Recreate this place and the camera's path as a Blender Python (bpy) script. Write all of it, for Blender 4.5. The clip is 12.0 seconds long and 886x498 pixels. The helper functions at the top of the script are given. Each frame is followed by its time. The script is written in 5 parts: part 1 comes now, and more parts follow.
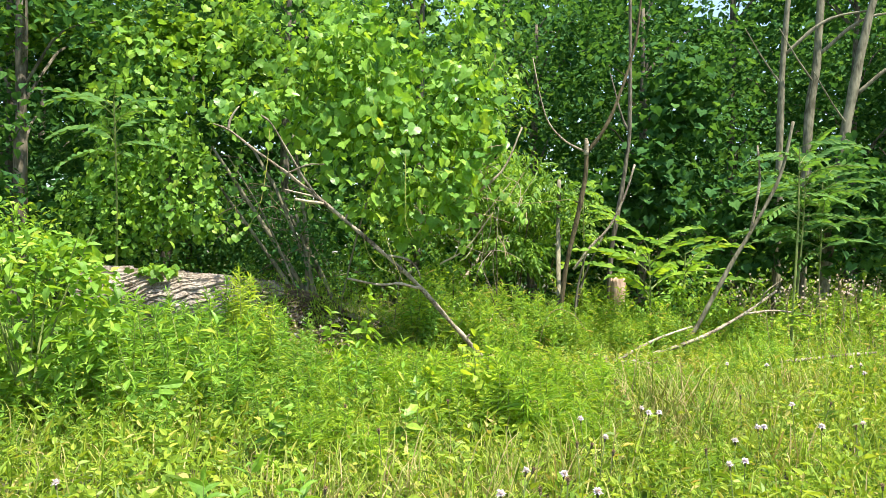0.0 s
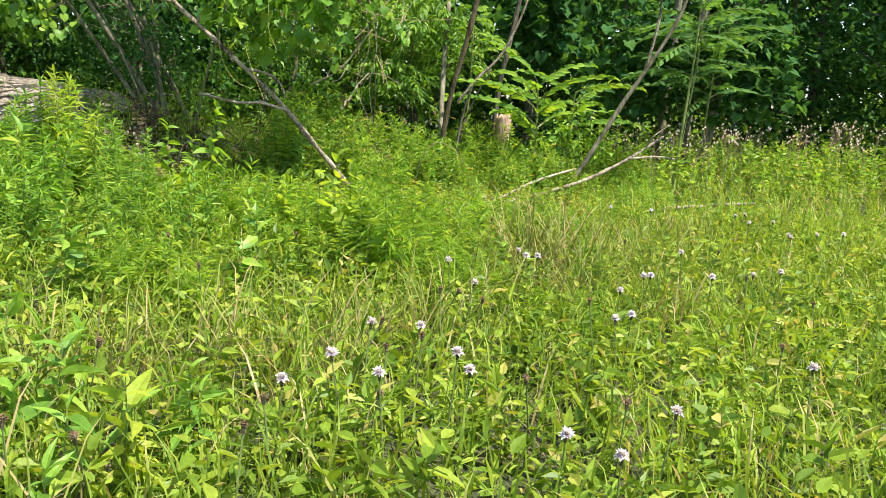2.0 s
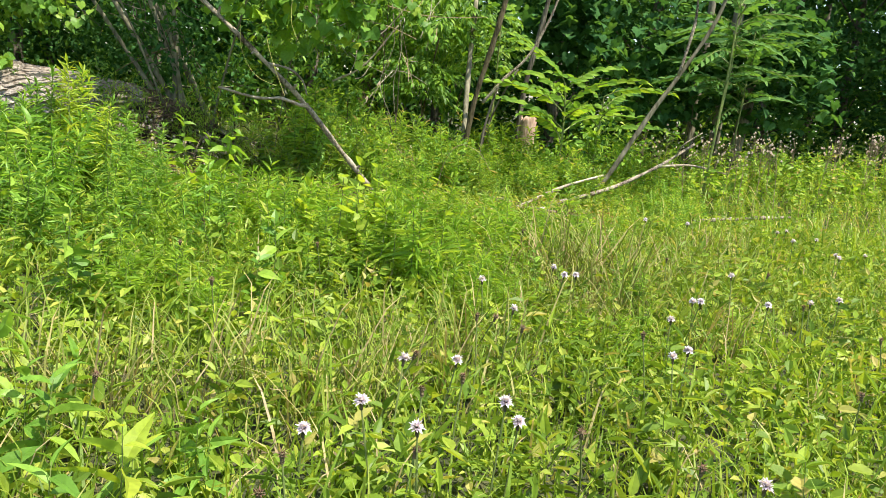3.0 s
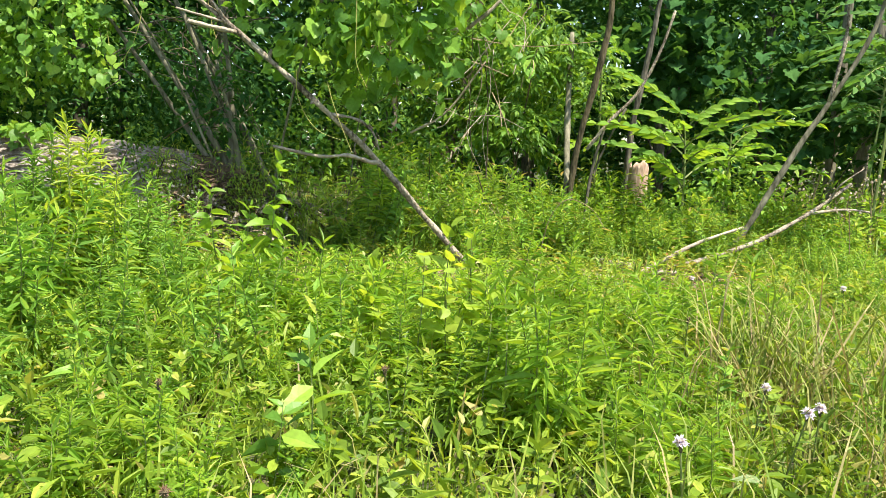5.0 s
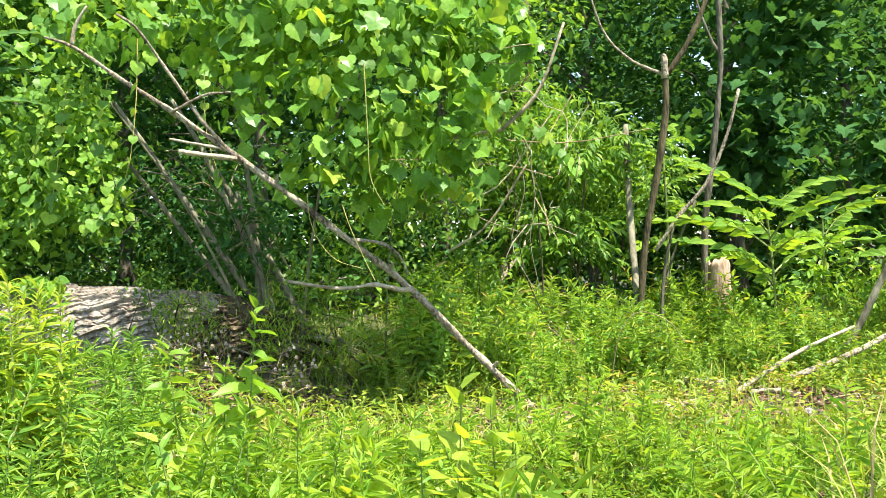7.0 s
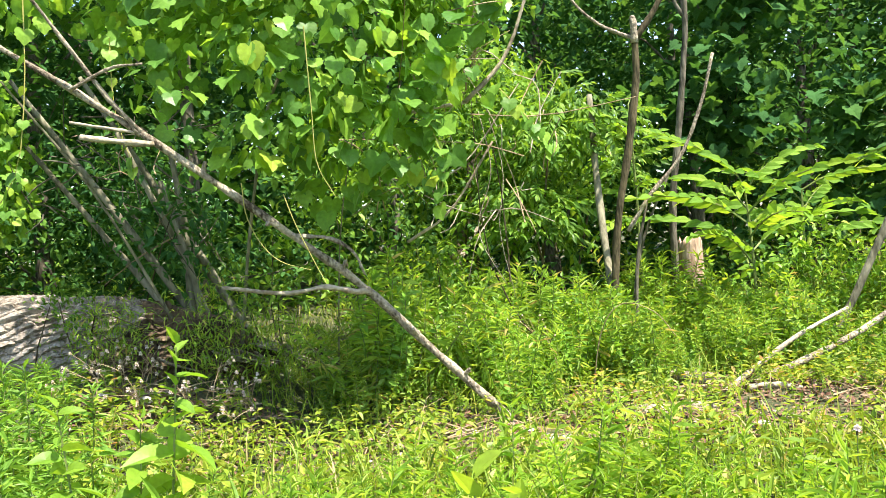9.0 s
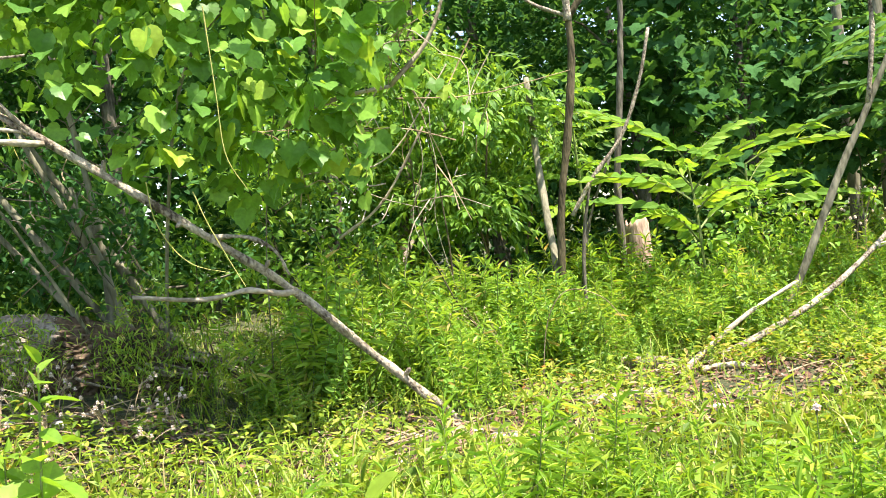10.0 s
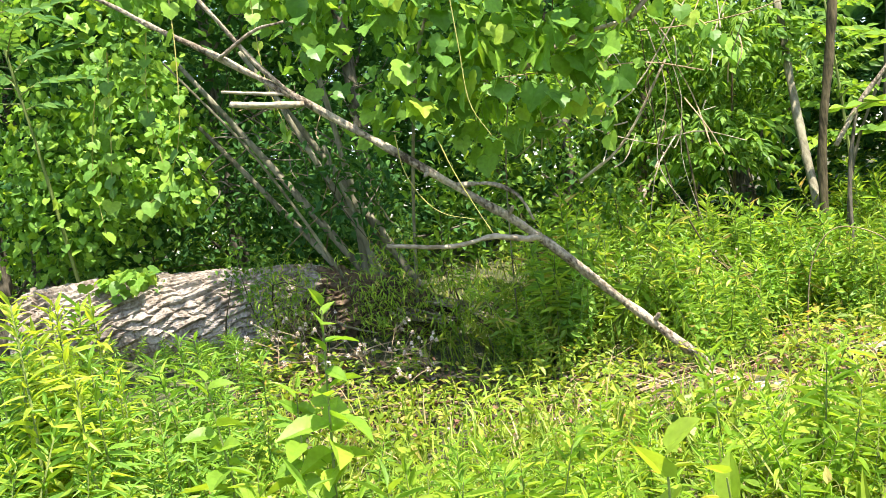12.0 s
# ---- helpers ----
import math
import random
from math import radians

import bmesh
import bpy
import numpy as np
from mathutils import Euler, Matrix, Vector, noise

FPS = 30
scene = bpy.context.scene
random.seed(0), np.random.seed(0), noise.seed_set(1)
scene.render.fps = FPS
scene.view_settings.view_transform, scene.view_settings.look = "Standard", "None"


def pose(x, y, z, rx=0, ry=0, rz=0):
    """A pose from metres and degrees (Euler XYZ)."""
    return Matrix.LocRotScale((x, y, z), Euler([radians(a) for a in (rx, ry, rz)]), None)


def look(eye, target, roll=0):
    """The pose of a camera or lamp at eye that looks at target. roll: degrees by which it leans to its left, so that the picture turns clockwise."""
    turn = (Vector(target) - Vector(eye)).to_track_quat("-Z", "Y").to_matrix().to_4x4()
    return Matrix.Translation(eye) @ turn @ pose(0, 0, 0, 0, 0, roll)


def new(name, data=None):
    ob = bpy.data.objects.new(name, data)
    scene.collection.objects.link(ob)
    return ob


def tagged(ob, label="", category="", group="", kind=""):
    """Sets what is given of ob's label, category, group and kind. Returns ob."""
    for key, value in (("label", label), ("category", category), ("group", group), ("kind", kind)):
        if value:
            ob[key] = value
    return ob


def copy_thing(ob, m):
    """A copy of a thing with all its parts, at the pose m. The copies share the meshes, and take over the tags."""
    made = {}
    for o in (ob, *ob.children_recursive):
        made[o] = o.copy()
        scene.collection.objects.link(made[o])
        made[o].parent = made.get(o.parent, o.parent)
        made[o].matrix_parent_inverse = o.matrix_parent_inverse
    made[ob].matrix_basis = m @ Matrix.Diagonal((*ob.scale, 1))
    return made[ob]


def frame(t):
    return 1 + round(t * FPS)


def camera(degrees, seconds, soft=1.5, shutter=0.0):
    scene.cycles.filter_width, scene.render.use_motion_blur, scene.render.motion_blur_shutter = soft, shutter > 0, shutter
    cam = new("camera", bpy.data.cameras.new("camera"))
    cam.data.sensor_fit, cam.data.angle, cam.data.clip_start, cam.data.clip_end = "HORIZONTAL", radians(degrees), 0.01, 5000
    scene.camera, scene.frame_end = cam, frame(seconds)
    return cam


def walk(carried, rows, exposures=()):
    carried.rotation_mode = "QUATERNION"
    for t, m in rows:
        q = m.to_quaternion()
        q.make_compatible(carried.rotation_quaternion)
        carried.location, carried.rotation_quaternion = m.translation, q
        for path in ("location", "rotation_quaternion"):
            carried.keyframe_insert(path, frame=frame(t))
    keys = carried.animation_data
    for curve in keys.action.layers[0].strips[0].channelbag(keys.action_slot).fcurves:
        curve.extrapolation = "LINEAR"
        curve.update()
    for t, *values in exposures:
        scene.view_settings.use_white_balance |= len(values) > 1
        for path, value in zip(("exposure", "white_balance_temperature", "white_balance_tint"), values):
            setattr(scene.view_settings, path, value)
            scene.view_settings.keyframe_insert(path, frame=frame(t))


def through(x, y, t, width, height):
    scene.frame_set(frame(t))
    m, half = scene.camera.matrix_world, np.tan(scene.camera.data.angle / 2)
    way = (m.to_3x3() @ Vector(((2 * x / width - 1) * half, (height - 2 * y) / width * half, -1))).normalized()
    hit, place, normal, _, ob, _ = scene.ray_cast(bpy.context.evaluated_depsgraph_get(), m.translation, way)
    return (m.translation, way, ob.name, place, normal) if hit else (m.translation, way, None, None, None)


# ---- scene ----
cam = camera(57.7, 12.0, soft=0.5)
PATH = [
    (0, (0.009, -0.011, 1.563), (-0.107, 1.986, 1.582), 1.2),
    (0.5, (-0.098, 0.33, 1.503), (-0.133, 2.325, 1.362), 3.9),
    (1, (-0.101, 0.478, 1.418), (0.034, 2.435, 1.027), 4.3),
    (1.5, (0.035, 0.659, 1.392), (0.202, 2.611, 0.993), 1.4),
    (2, (0.178, 0.957, 1.381), (0.365, 2.915, 1.02), 4.8),
    (2.5, (0.211, 1.046, 1.376), (0.373, 3.005, 1.008), 6.2),
    (3, (0.091, 1.358, 1.408), (0.247, 3.317, 1.038), 6.4),
    (3.2, (-0.059, 1.625, 1.444), (0.006, 3.591, 1.082), 5.5),
    (4.8, (0.029, 3.156, 1.294), (-0.049, 5.14, 1.047), 2.6),
    (5, (0.015, 3.275, 1.286), (-0.057, 5.258, 1.04), 2.9),
    (5.5, (-0.034, 3.654, 1.333), (-0.121, 5.641, 1.122), 1.3),
    (6, (-0.019, 3.907, 1.348), (-0.244, 5.892, 1.25), -0.1),
    (6.5, (0.196, 4.327, 1.379), (-0.088, 6.306, 1.416), -1.3),
    (7, (0.247, 4.456, 1.366), (-0.018, 6.438, 1.393), -2.2),
    (7.2, (0.231, 4.548, 1.354), (0.006, 6.535, 1.375), -2.3),
    (8.8, (-0.124, 5.27, 1.515), (-0.236, 7.266, 1.462), -3.2),
    (9, (-0.006, 5.358, 1.505), (-0.131, 7.354, 1.466), -4.2),
    (9.2, (0.169, 5.529, 1.479), (0.079, 7.526, 1.515), -5.7),
    (9.5, (0.273, 5.65, 1.473), (0.273, 7.65, 1.515), -5.4),
    (10, (0.137, 5.744, 1.433), (0.122, 7.743, 1.379), -7.3),
    (10.5, (0.012, 5.813, 1.428), (-0.245, 7.796, 1.391), -8.5),
    (11, (-0.026, 5.822, 1.427), (-0.51, 7.761, 1.372), -9.3),
    (11.5, (-0.017, 5.815, 1.426), (-0.569, 7.736, 1.344), -9.5),
    (12, (0.005, 5.801, 1.425), (-0.573, 7.713, 1.325), -9.7),
]
EXPOSURE = [(0, 1.34, 6800, 11), (0.6, 1.28, 6800, 11), (1, 1.23, 6800, 11), (1.5, 1.08, 6800, 11), (3.2, 1.02, 6800, 11), (4.8, 1.18, 6800, 12), (6, 1.34, 6750, 10), (7, 1.52, 6750, 10), (9, 1.56, 6800, 12), (10, 1.64, 6800, 15), (12, 1.62, 6800, 15)]
walk(cam, [(t, look(eye, target, roll)) for t, eye, target, roll in PATH], EXPOSURE)

# ---- world and light ----
SUN_EL, SUN_AZ = 66.0, 126.0  # degrees above the horizon; degrees from +y towards +x
world = bpy.data.worlds.new("sky")
scene.world = world
world.use_nodes = True
wn = world.node_tree
sky = wn.nodes.new("ShaderNodeTexSky")
sky.sky_type = "NISHITA"
sky.sun_disc = False
sky.sun_elevation, sky.sun_rotation = radians(SUN_EL), radians(SUN_AZ)
wn.links.new(sky.outputs[0], wn.nodes["Background"].inputs[0])
wn.nodes["Background"].inputs[1].default_value = 0.14
sun_data = bpy.data.lights.new("sun", "SUN")
sun_data.energy, sun_data.angle, sun_data.color = 4.75, radians(0.53), (1.0, 0.95, 0.86)
sun = new("sun", sun_data)
sun.matrix_world = look((60 * math.sin(radians(SUN_AZ)) * math.cos(radians(SUN_EL)),
                         60 * math.cos(radians(SUN_AZ)) * math.cos(radians(SUN_EL)),
                         60 * math.sin(radians(SUN_EL))), (0, 0, 0))

rng = np.random.default_rng(11)


# ---- materials ----
def nodes_of(name):
    m = bpy.data.materials.new(name)
    m.use_nodes = True
    t = m.node_tree
    return m, t, t.nodes, t.links, t.nodes["Principled BSDF"], t.nodes["Material Output"]


def ramp_of(n, stops):
    r = n.new("ShaderNodeValToRGB")
    e = r.color_ramp.elements
    while len(e) < len(stops):
        e.new(0.5)
    for el, (p, c) in zip(e, stops):
        el.position, el.color = p, (*c, 1)
    return r


def leaf_material(name, stops, through=0.4, rough=0.42, glow=1.7, single=False, spec=0.22, hue=0.483):
    """Leaf tissue: colour varies leaf by leaf, with fine mottling; thin enough to let sun through."""
    m, t, n, k, p, out = nodes_of(name)
    if single:
        src = n.new("ShaderNodeObjectInfo").outputs["Random"]
    else:
        src = n.new("ShaderNodeNewGeometry").outputs["Random Per Island"]
    ramp = ramp_of(n, stops)
    k.new(src, ramp.inputs[0])
    co = n.new("ShaderNodeTexCoord")
    nz = n.new("ShaderNodeTexNoise")
    nz.inputs["Scale"].default_value = 38
    nz.inputs["Detail"].default_value = 3
    k.new(co.outputs["Object"], nz.inputs["Vector"])
    big = n.new("ShaderNodeTexNoise")
    big.inputs["Scale"].default_value = 1.3
    k.new(co.outputs["Object"], big.inputs["Vector"])
    add = n.new("ShaderNodeMath")
    add.operation = "ADD"
    k.new(nz.outputs["Fac"], add.inputs[0])
    k.new(big.outputs["Fac"], add.inputs[1])
    hsv = n.new("ShaderNodeHueSaturation")
    mr = n.new("ShaderNodeMapRange")
    mr.inputs["From Min"].default_value, mr.inputs["From Max"].default_value = 0.6, 1.4
    mr.inputs["To Min"].default_value, mr.inputs["To Max"].default_value = 0.72, 1.28
    k.new(add.outputs[0], mr.inputs["Value"])
    k.new(mr.outputs[0], hsv.inputs["Value"])
    hsv.inputs["Hue"].default_value = hue
    k.new(ramp.outputs[0], hsv.inputs["Color"])
    k.new(hsv.outputs[0], p.inputs["Base Color"])
    p.inputs["Roughness"].default_value = rough
    p.inputs["Specular IOR Level"].default_value = spec
    bump = n.new("ShaderNodeBump")
    bump.inputs["Strength"].default_value = 0.35
    bump.inputs["Distance"].default_value = 0.004
    k.new(nz.outputs["Fac"], bump.inputs["Height"])
    k.new(bump.outputs[0], p.inputs["Normal"])
    tr = n.new("ShaderNodeBsdfTranslucent")
    lift = n.new("ShaderNodeMix")
    lift.data_type, lift.blend_type = "RGBA", "MULTIPLY"
    lift.inputs["Factor"].default_value = 1.0
    k.new(hsv.outputs[0], lift.inputs["A"])
    lift.inputs["B"].default_value = (glow * 1.15, glow * 1.05, glow * 0.45, 1)
    k.new(lift.outputs["Result"], tr.inputs["Color"])
    mix = n.new("ShaderNodeMixShader")
    mix.inputs[0].default_value = through
    k.new(p.outputs[0], mix.inputs[1])
    k.new(tr.outputs[0], mix.inputs[2])
    k.new(mix.outputs[0], out.inputs["Surface"])
    return m


def bark_material(name, dark, light, scale=9.0, stretch=0.25, strength=0.8, rough=0.9, lichen=None):
    m, t, n, k, p, out = nodes_of(name)
    co = n.new("ShaderNodeTexCoord")
    mp = n.new("ShaderNodeMapping")
    mp.inputs["Scale"].default_value = (1, 1, stretch)
    k.new(co.outputs["Object"], mp.inputs["Vector"])
    nz = n.new("ShaderNodeTexNoise")
    nz.inputs["Scale"].default_value, nz.inputs["Detail"].default_value = scale * 3, 6
    k.new(mp.outputs[0], nz.inputs["Vector"])
    vo = n.new("ShaderNodeTexNoise")
    vo.inputs["Scale"].default_value, vo.inputs["Detail"].default_value = scale * 0.35, 3
    k.new(co.outputs["Object"], vo.inputs["Vector"])
    av = n.new("ShaderNodeMath")
    av.operation = "ADD"
    k.new(nz.outputs["Fac"], av.inputs[0])
    k.new(vo.outputs["Fac"], av.inputs[1])
    half = n.new("ShaderNodeMath")
    half.operation = "MULTIPLY"
    half.inputs[1].default_value = 0.5
    k.new(av.outputs[0], half.inputs[0])
    stops = [(0.38, dark), (0.60, light)]
    if lichen:
        stops.append((0.70, lichen))
    ramp = ramp_of(n, stops)
    k.new(half.outputs[0], ramp.inputs[0])
    k.new(ramp.outputs[0], p.inputs["Base Color"])
    p.inputs["Roughness"].default_value = rough
    p.inputs["Specular IOR Level"].default_value = 0.2
    b = n.new("ShaderNodeBump")
    b.inputs["Strength"].default_value, b.inputs["Distance"].default_value = strength, 0.02
    k.new(nz.outputs["Fac"], b.inputs["Height"])
    k.new(b.outputs[0], p.inputs["Normal"])
    return m


M_GRASS = leaf_material("grass_blade", [(0.0, (0.09, 0.19, 0.02)), (0.5, (0.17, 0.30, 0.035)), (0.82, (0.26, 0.36, 0.06)), (0.94, (0.40, 0.37, 0.16)), (1.0, (0.5, 0.42, 0.24))], 0.35, 0.5)
M_FORB = leaf_material("meadow_leaf", [(0.0, (0.07, 0.16, 0.02)), (0.5, (0.16, 0.29, 0.03)), (0.9, (0.27, 0.38, 0.05)), (1.0, (0.40, 0.36, 0.12))], 0.35)
M_HERB = leaf_material("goldenrod_leaf", [(0.0, (0.085, 0.21, 0.03)), (0.6, (0.165, 0.345, 0.045)), (0.95, (0.26, 0.41, 0.055)), (1.0, (0.32, 0.40, 0.06))], 0.33, hue=0.489)
M_DARKHERB = leaf_material("willowherb_leaf", [(0.0, (0.09, 0.21, 0.03)), (0.6, (0.19, 0.365, 0.045)), (0.92, (0.30, 0.43, 0.06)), (1.0, (0.40, 0.33, 0.12))], 0.4)
M_VINE = leaf_material("vine_leaf", [(0.0, (0.085, 0.21, 0.038)), (0.6, (0.155, 0.33, 0.052)), (0.92, (0.23, 0.41, 0.058)), (1.0, (0.28, 0.41, 0.06))], 0.38, 0.42, 1.6, spec=0.16, hue=0.492)
M_VINE_ONE = leaf_material("vine_leaf_large", [(0.0, (0.07, 0.19, 0.035)), (0.6, (0.12, 0.28, 0.048)), (0.9, (0.19, 0.37, 0.05)), (1.0, (0.32, 0.42, 0.05))], 0.38, 0.34, 1.6, single=True, hue=0.492)
M_SHRUB = leaf_material("shrub_leaf", [(0.0, (0.06, 0.16, 0.028)), (0.7, (0.125, 0.265, 0.038)), (1.0, (0.22, 0.37, 0.05))], 0.38, hue=0.491)
M_AIL = leaf_material("pinnate_leaf", [(0.0, (0.11, 0.26, 0.03)), (0.7, (0.19, 0.36, 0.04)), (1.0, (0.28, 0.42, 0.05))], 0.42)
M_AIL_ONE = leaf_material("leaflet", [(0.0, (0.10, 0.24, 0.035)), (0.7, (0.17, 0.34, 0.045)), (1.0, (0.27, 0.42, 0.05))], 0.42, 0.6, single=True, spec=0.1, hue=0.489)
M_SUMAC = leaf_material("sumac_leaf", [(0.0, (0.05, 0.16, 0.045)), (1.0, (0.11, 0.26, 0.06))], 0.38, 0.6, single=True, spec=0.1)
# maple leaves; also colours two thickets by the log darker, for their shade
M_WOODS = leaf_material("maple_leaf_and_thicket_shade", [(0.0, (0.028, 0.09, 0.03)), (0.7, (0.055, 0.15, 0.042)), (1.0, (0.095, 0.21, 0.05))], 0.34, 0.8, spec=0.06, hue=0.497)
M_LIME = leaf_material("young_leaf", [(0.0, (0.21, 0.36, 0.045)), (1.0, (0.36, 0.47, 0.06))], 0.45)
M_YELLOW = leaf_material("yellowing_leaf", [(0.0, (0.13, 0.25, 0.035)), (0.6, (0.24, 0.33, 0.045)), (0.9, (0.38, 0.36, 0.06)), (1.0, (0.36, 0.19, 0.07))], 0.35)
M_DEADLEAF = leaf_material("dead_leaf", [(0.0, (0.11, 0.065, 0.04)), (0.6, (0.23, 0.145, 0.085)), (0.92, (0.34, 0.25, 0.16)), (1.0, (0.48, 0.41, 0.32))], 0.1, 0.8, 1.0)
M_STEM = bark_material("green_stem", (0.10, 0.15, 0.04), (0.22, 0.26, 0.08), 20, 0.3, 0.2, 0.6)
M_DRY = bark_material("dry_stalk", (0.16, 0.11, 0.06), (0.38, 0.30, 0.18), 20, 0.3, 0.3, 0.85)
M_DEADWOOD = bark_material("weathered_deadwood", (0.065, 0.048, 0.032), (0.42, 0.36, 0.265), 15, 0.7, 1.0, 0.88)
M_BARE = bark_material("bare_bleached_wood", (0.19, 0.15, 0.10), (0.48, 0.415, 0.31), 9, 0.8, 0.8, 0.85)
M_BROWN = bark_material("brown_bark", (0.035, 0.03, 0.016), (0.135, 0.11, 0.06), 12, 0.25, 1.0, 0.92)
M_GREY = bark_material("grey_bark", (0.05, 0.045, 0.032), (0.19, 0.17, 0.125), 10, 0.25, 1.0, 0.92)
M_OLIVE = bark_material("olive_grey_bark", (0.085, 0.08, 0.05), (0.25, 0.235, 0.16), 8, 0.25, 0.9, 0.92)
M_LOG = bark_material("furrowed_grey_bark", (0.125, 0.097, 0.07), (0.385, 0.335, 0.28), 9, 0.6, 0.8, 0.95, (0.50, 0.465, 0.42))
M_ROT = bark_material("rotten_brown_wood", (0.035, 0.025, 0.016), (0.19, 0.135, 0.085), 9, 0.6, 1.0, 0.95)
M_STUMP = bark_material("peeled_stump_wood", (0.26, 0.15, 0.10), (0.62, 0.44, 0.34), 9, 0.2, 0.9, 0.9)
M_TENDRIL = bark_material("tendril", (0.28, 0.28, 0.06), (0.42, 0.38, 0.12), 20, 0.4, 0.2, 0.6)
M_STONE = bark_material("grey_stone", (0.30, 0.27, 0.24), (0.58, 0.55, 0.5), 9, 1.0, 0.6, 0.9)


def petal_material(name, a, b):
    return leaf_material(name, [(0.0, a), (1.0, b)], 0.25, 0.7, 1.1)


M_LILAC = petal_material("lilac_petal", (0.64, 0.55, 0.70), (0.85, 0.78, 0.88))
M_STRAW = leaf_material("dry_grass", [(0.0, (0.14, 0.23, 0.04)), (0.6, (0.24, 0.28, 0.07)), (1.0, (0.40, 0.33, 0.16))], 0.25, 0.7, 1.0)
M_FLUFF = petal_material("seed_fluff", (0.55, 0.46, 0.42), (0.82, 0.76, 0.72))
M_BUD = bark_material("flower_bud", (0.06, 0.06, 0.03), (0.17, 0.13, 0.07), 40, 1, 0.5, 0.8)


def soil_material():
    m, t, n, k, p, out = nodes_of("soil_and_litter")
    co = n.new("ShaderNodeTexCoord")
    a = n.new("ShaderNodeTexNoise")
    a.inputs["Scale"].default_value, a.inputs["Detail"].default_value = 2.2, 8
    b = n.new("ShaderNodeTexNoise")
    b.inputs["Scale"].default_value, b.inputs["Detail"].default_value = 34, 6
    for q in (a, b):
        k.new(co.outputs["Object"], q.inputs["Vector"])
    r1 = ramp_of(n, [(0.35, (0.035, 0.05, 0.015)), (0.55, (0.07, 0.08, 0.03)), (0.72, (0.15, 0.12, 0.065))])
    r2 = ramp_of(n, [(0.35, (0.5, 0.5, 0.5)), (0.65, (1.4, 1.35, 1.25))])
    k.new(a.outputs["Fac"], r1.inputs[0])
    k.new(b.outputs["Fac"], r2.inputs[0])
    mx = n.new("ShaderNodeMix")
    mx.data_type, mx.blend_type = "RGBA", "MULTIPLY"
    mx.inputs["Factor"].default_value = 1.0
    k.new(r1.outputs[0], mx.inputs["A"])
    k.new(r2.outputs[0], mx.inputs["B"])
    k.new(mx.outputs["Result"], p.inputs["Base Color"])
    p.inputs["Roughness"].default_value = 0.95
    bu = n.new("ShaderNodeBump")
    bu.inputs["Strength"].default_value, bu.inputs["Distance"].default_value = 0.9, 0.04
    k.new(b.outputs["Fac"], bu.inputs["Height"])
    k.new(bu.outputs[0], p.inputs["Normal"])
    return m


M_SOIL = soil_material()


# ---- mesh helpers ----
def step01(a, b, v):
    u = np.clip((v - a) / (b - a), 0, 1)
    return u * u * (3 - 2 * u)


def ground_z(x, y):
    """Height of the ground: level where one walks, a bank under the log, a rise in the far meadow."""
    x, y = np.asarray(x, float), np.asarray(y, float)
    z = 0.45 * step01(1.4, 3.0, -x) * step01(9.6, 11.6, y)
    z = z + 0.38 * step01(3.0, 8.0, x) * step01(9.0, 16.0, y)
    z = z - 0.12 * step01(12.0, 14.0, y) * step01(-1.6, 0.0, x) * (1 - step01(3.0, 5.0, x))
    z = z + 0.03 * np.sin(1.7 * x + 0.6) * np.cos(1.3 * y) + 0.02 * np.sin(4.1 * x + 1.9 * y)
    return z


def mesh_of(name, verts, tris, mat, smooth=False):
    verts, tris = np.asarray(verts, np.float32), np.asarray(tris, np.int32)
    me = bpy.data.meshes.new(name)
    me.vertices.add(len(verts))
    me.vertices.foreach_set("co", verts.ravel())
    me.loops.add(tris.size)
    me.loops.foreach_set("vertex_index", tris.ravel())
    me.polygons.add(len(tris))
    me.polygons.foreach_set("loop_start", np.arange(0, tris.size, 3, dtype=np.int32))
    me.polygons.foreach_set("use_smooth", np.full(len(tris), smooth))
    me.materials.append(mat)
    me.update(calc_edges=True)
    return me


def join(*pieces):
    vs, fs, o = [], [], 0
    for v, f in pieces:
        if len(v):
            vs.append(np.asarray(v, float))
            fs.append(np.asarray(f, int) + o)
            o += len(v)
    return np.concatenate(vs), np.concatenate(fs)


def part(name, geo, mat, parent, label="", smooth=False):
    """One mesh object under a thing or a part."""
    ob = new(name, mesh_of(name, geo[0], geo[1], mat, smooth))
    ob.parent = parent
    return tagged(ob, label)


def thing(name, at, label, category, group="", kind=""):
    ob = new(name)
    ob.location = at
    ob.empty_display_size = 0.1
    return tagged(ob, label, category, group, kind)


def turns(yaw, pitch, roll):
    """Rotation matrices: roll about the leaf's length, pitch up or down, yaw round the upright."""
    yaw, pitch, roll = np.broadcast_arrays(np.asarray(yaw, float), pitch, roll)
    n = len(yaw)
    z, o = np.zeros(n), np.ones(n)
    c, s = np.cos(yaw), np.sin(yaw)
    rz = np.stack([c, -s, z, s, c, z, z, z, o], 1).reshape(n, 3, 3)
    c, s = np.cos(pitch), np.sin(pitch)
    rx = np.stack([o, z, z, z, c, -s, z, s, c], 1).reshape(n, 3, 3)
    c, s = np.cos(roll), np.sin(roll)
    ry = np.stack([c, z, s, z, o, z, -s, z, c], 1).reshape(n, 3, 3)
    return rz @ rx @ ry


def spread(template, pos, yaw, pitch, roll, size):
    """Many copies of one small template in one mesh."""
    tv, tf = np.asarray(template[0], float), np.asarray(template[1], int)
    pos = np.asarray(pos, float)
    r = turns(yaw, pitch, roll)
    size = np.broadcast_to(np.asarray(size, float), (len(pos),))
    v = np.einsum("nij,kj->nki", r, tv) * size[:, None, None] + pos[:, None, :]
    f = tf[None] + (np.arange(len(pos)) * len(tv))[:, None, None]
    return v.reshape(-1, 3), f.reshape(-1, 3)


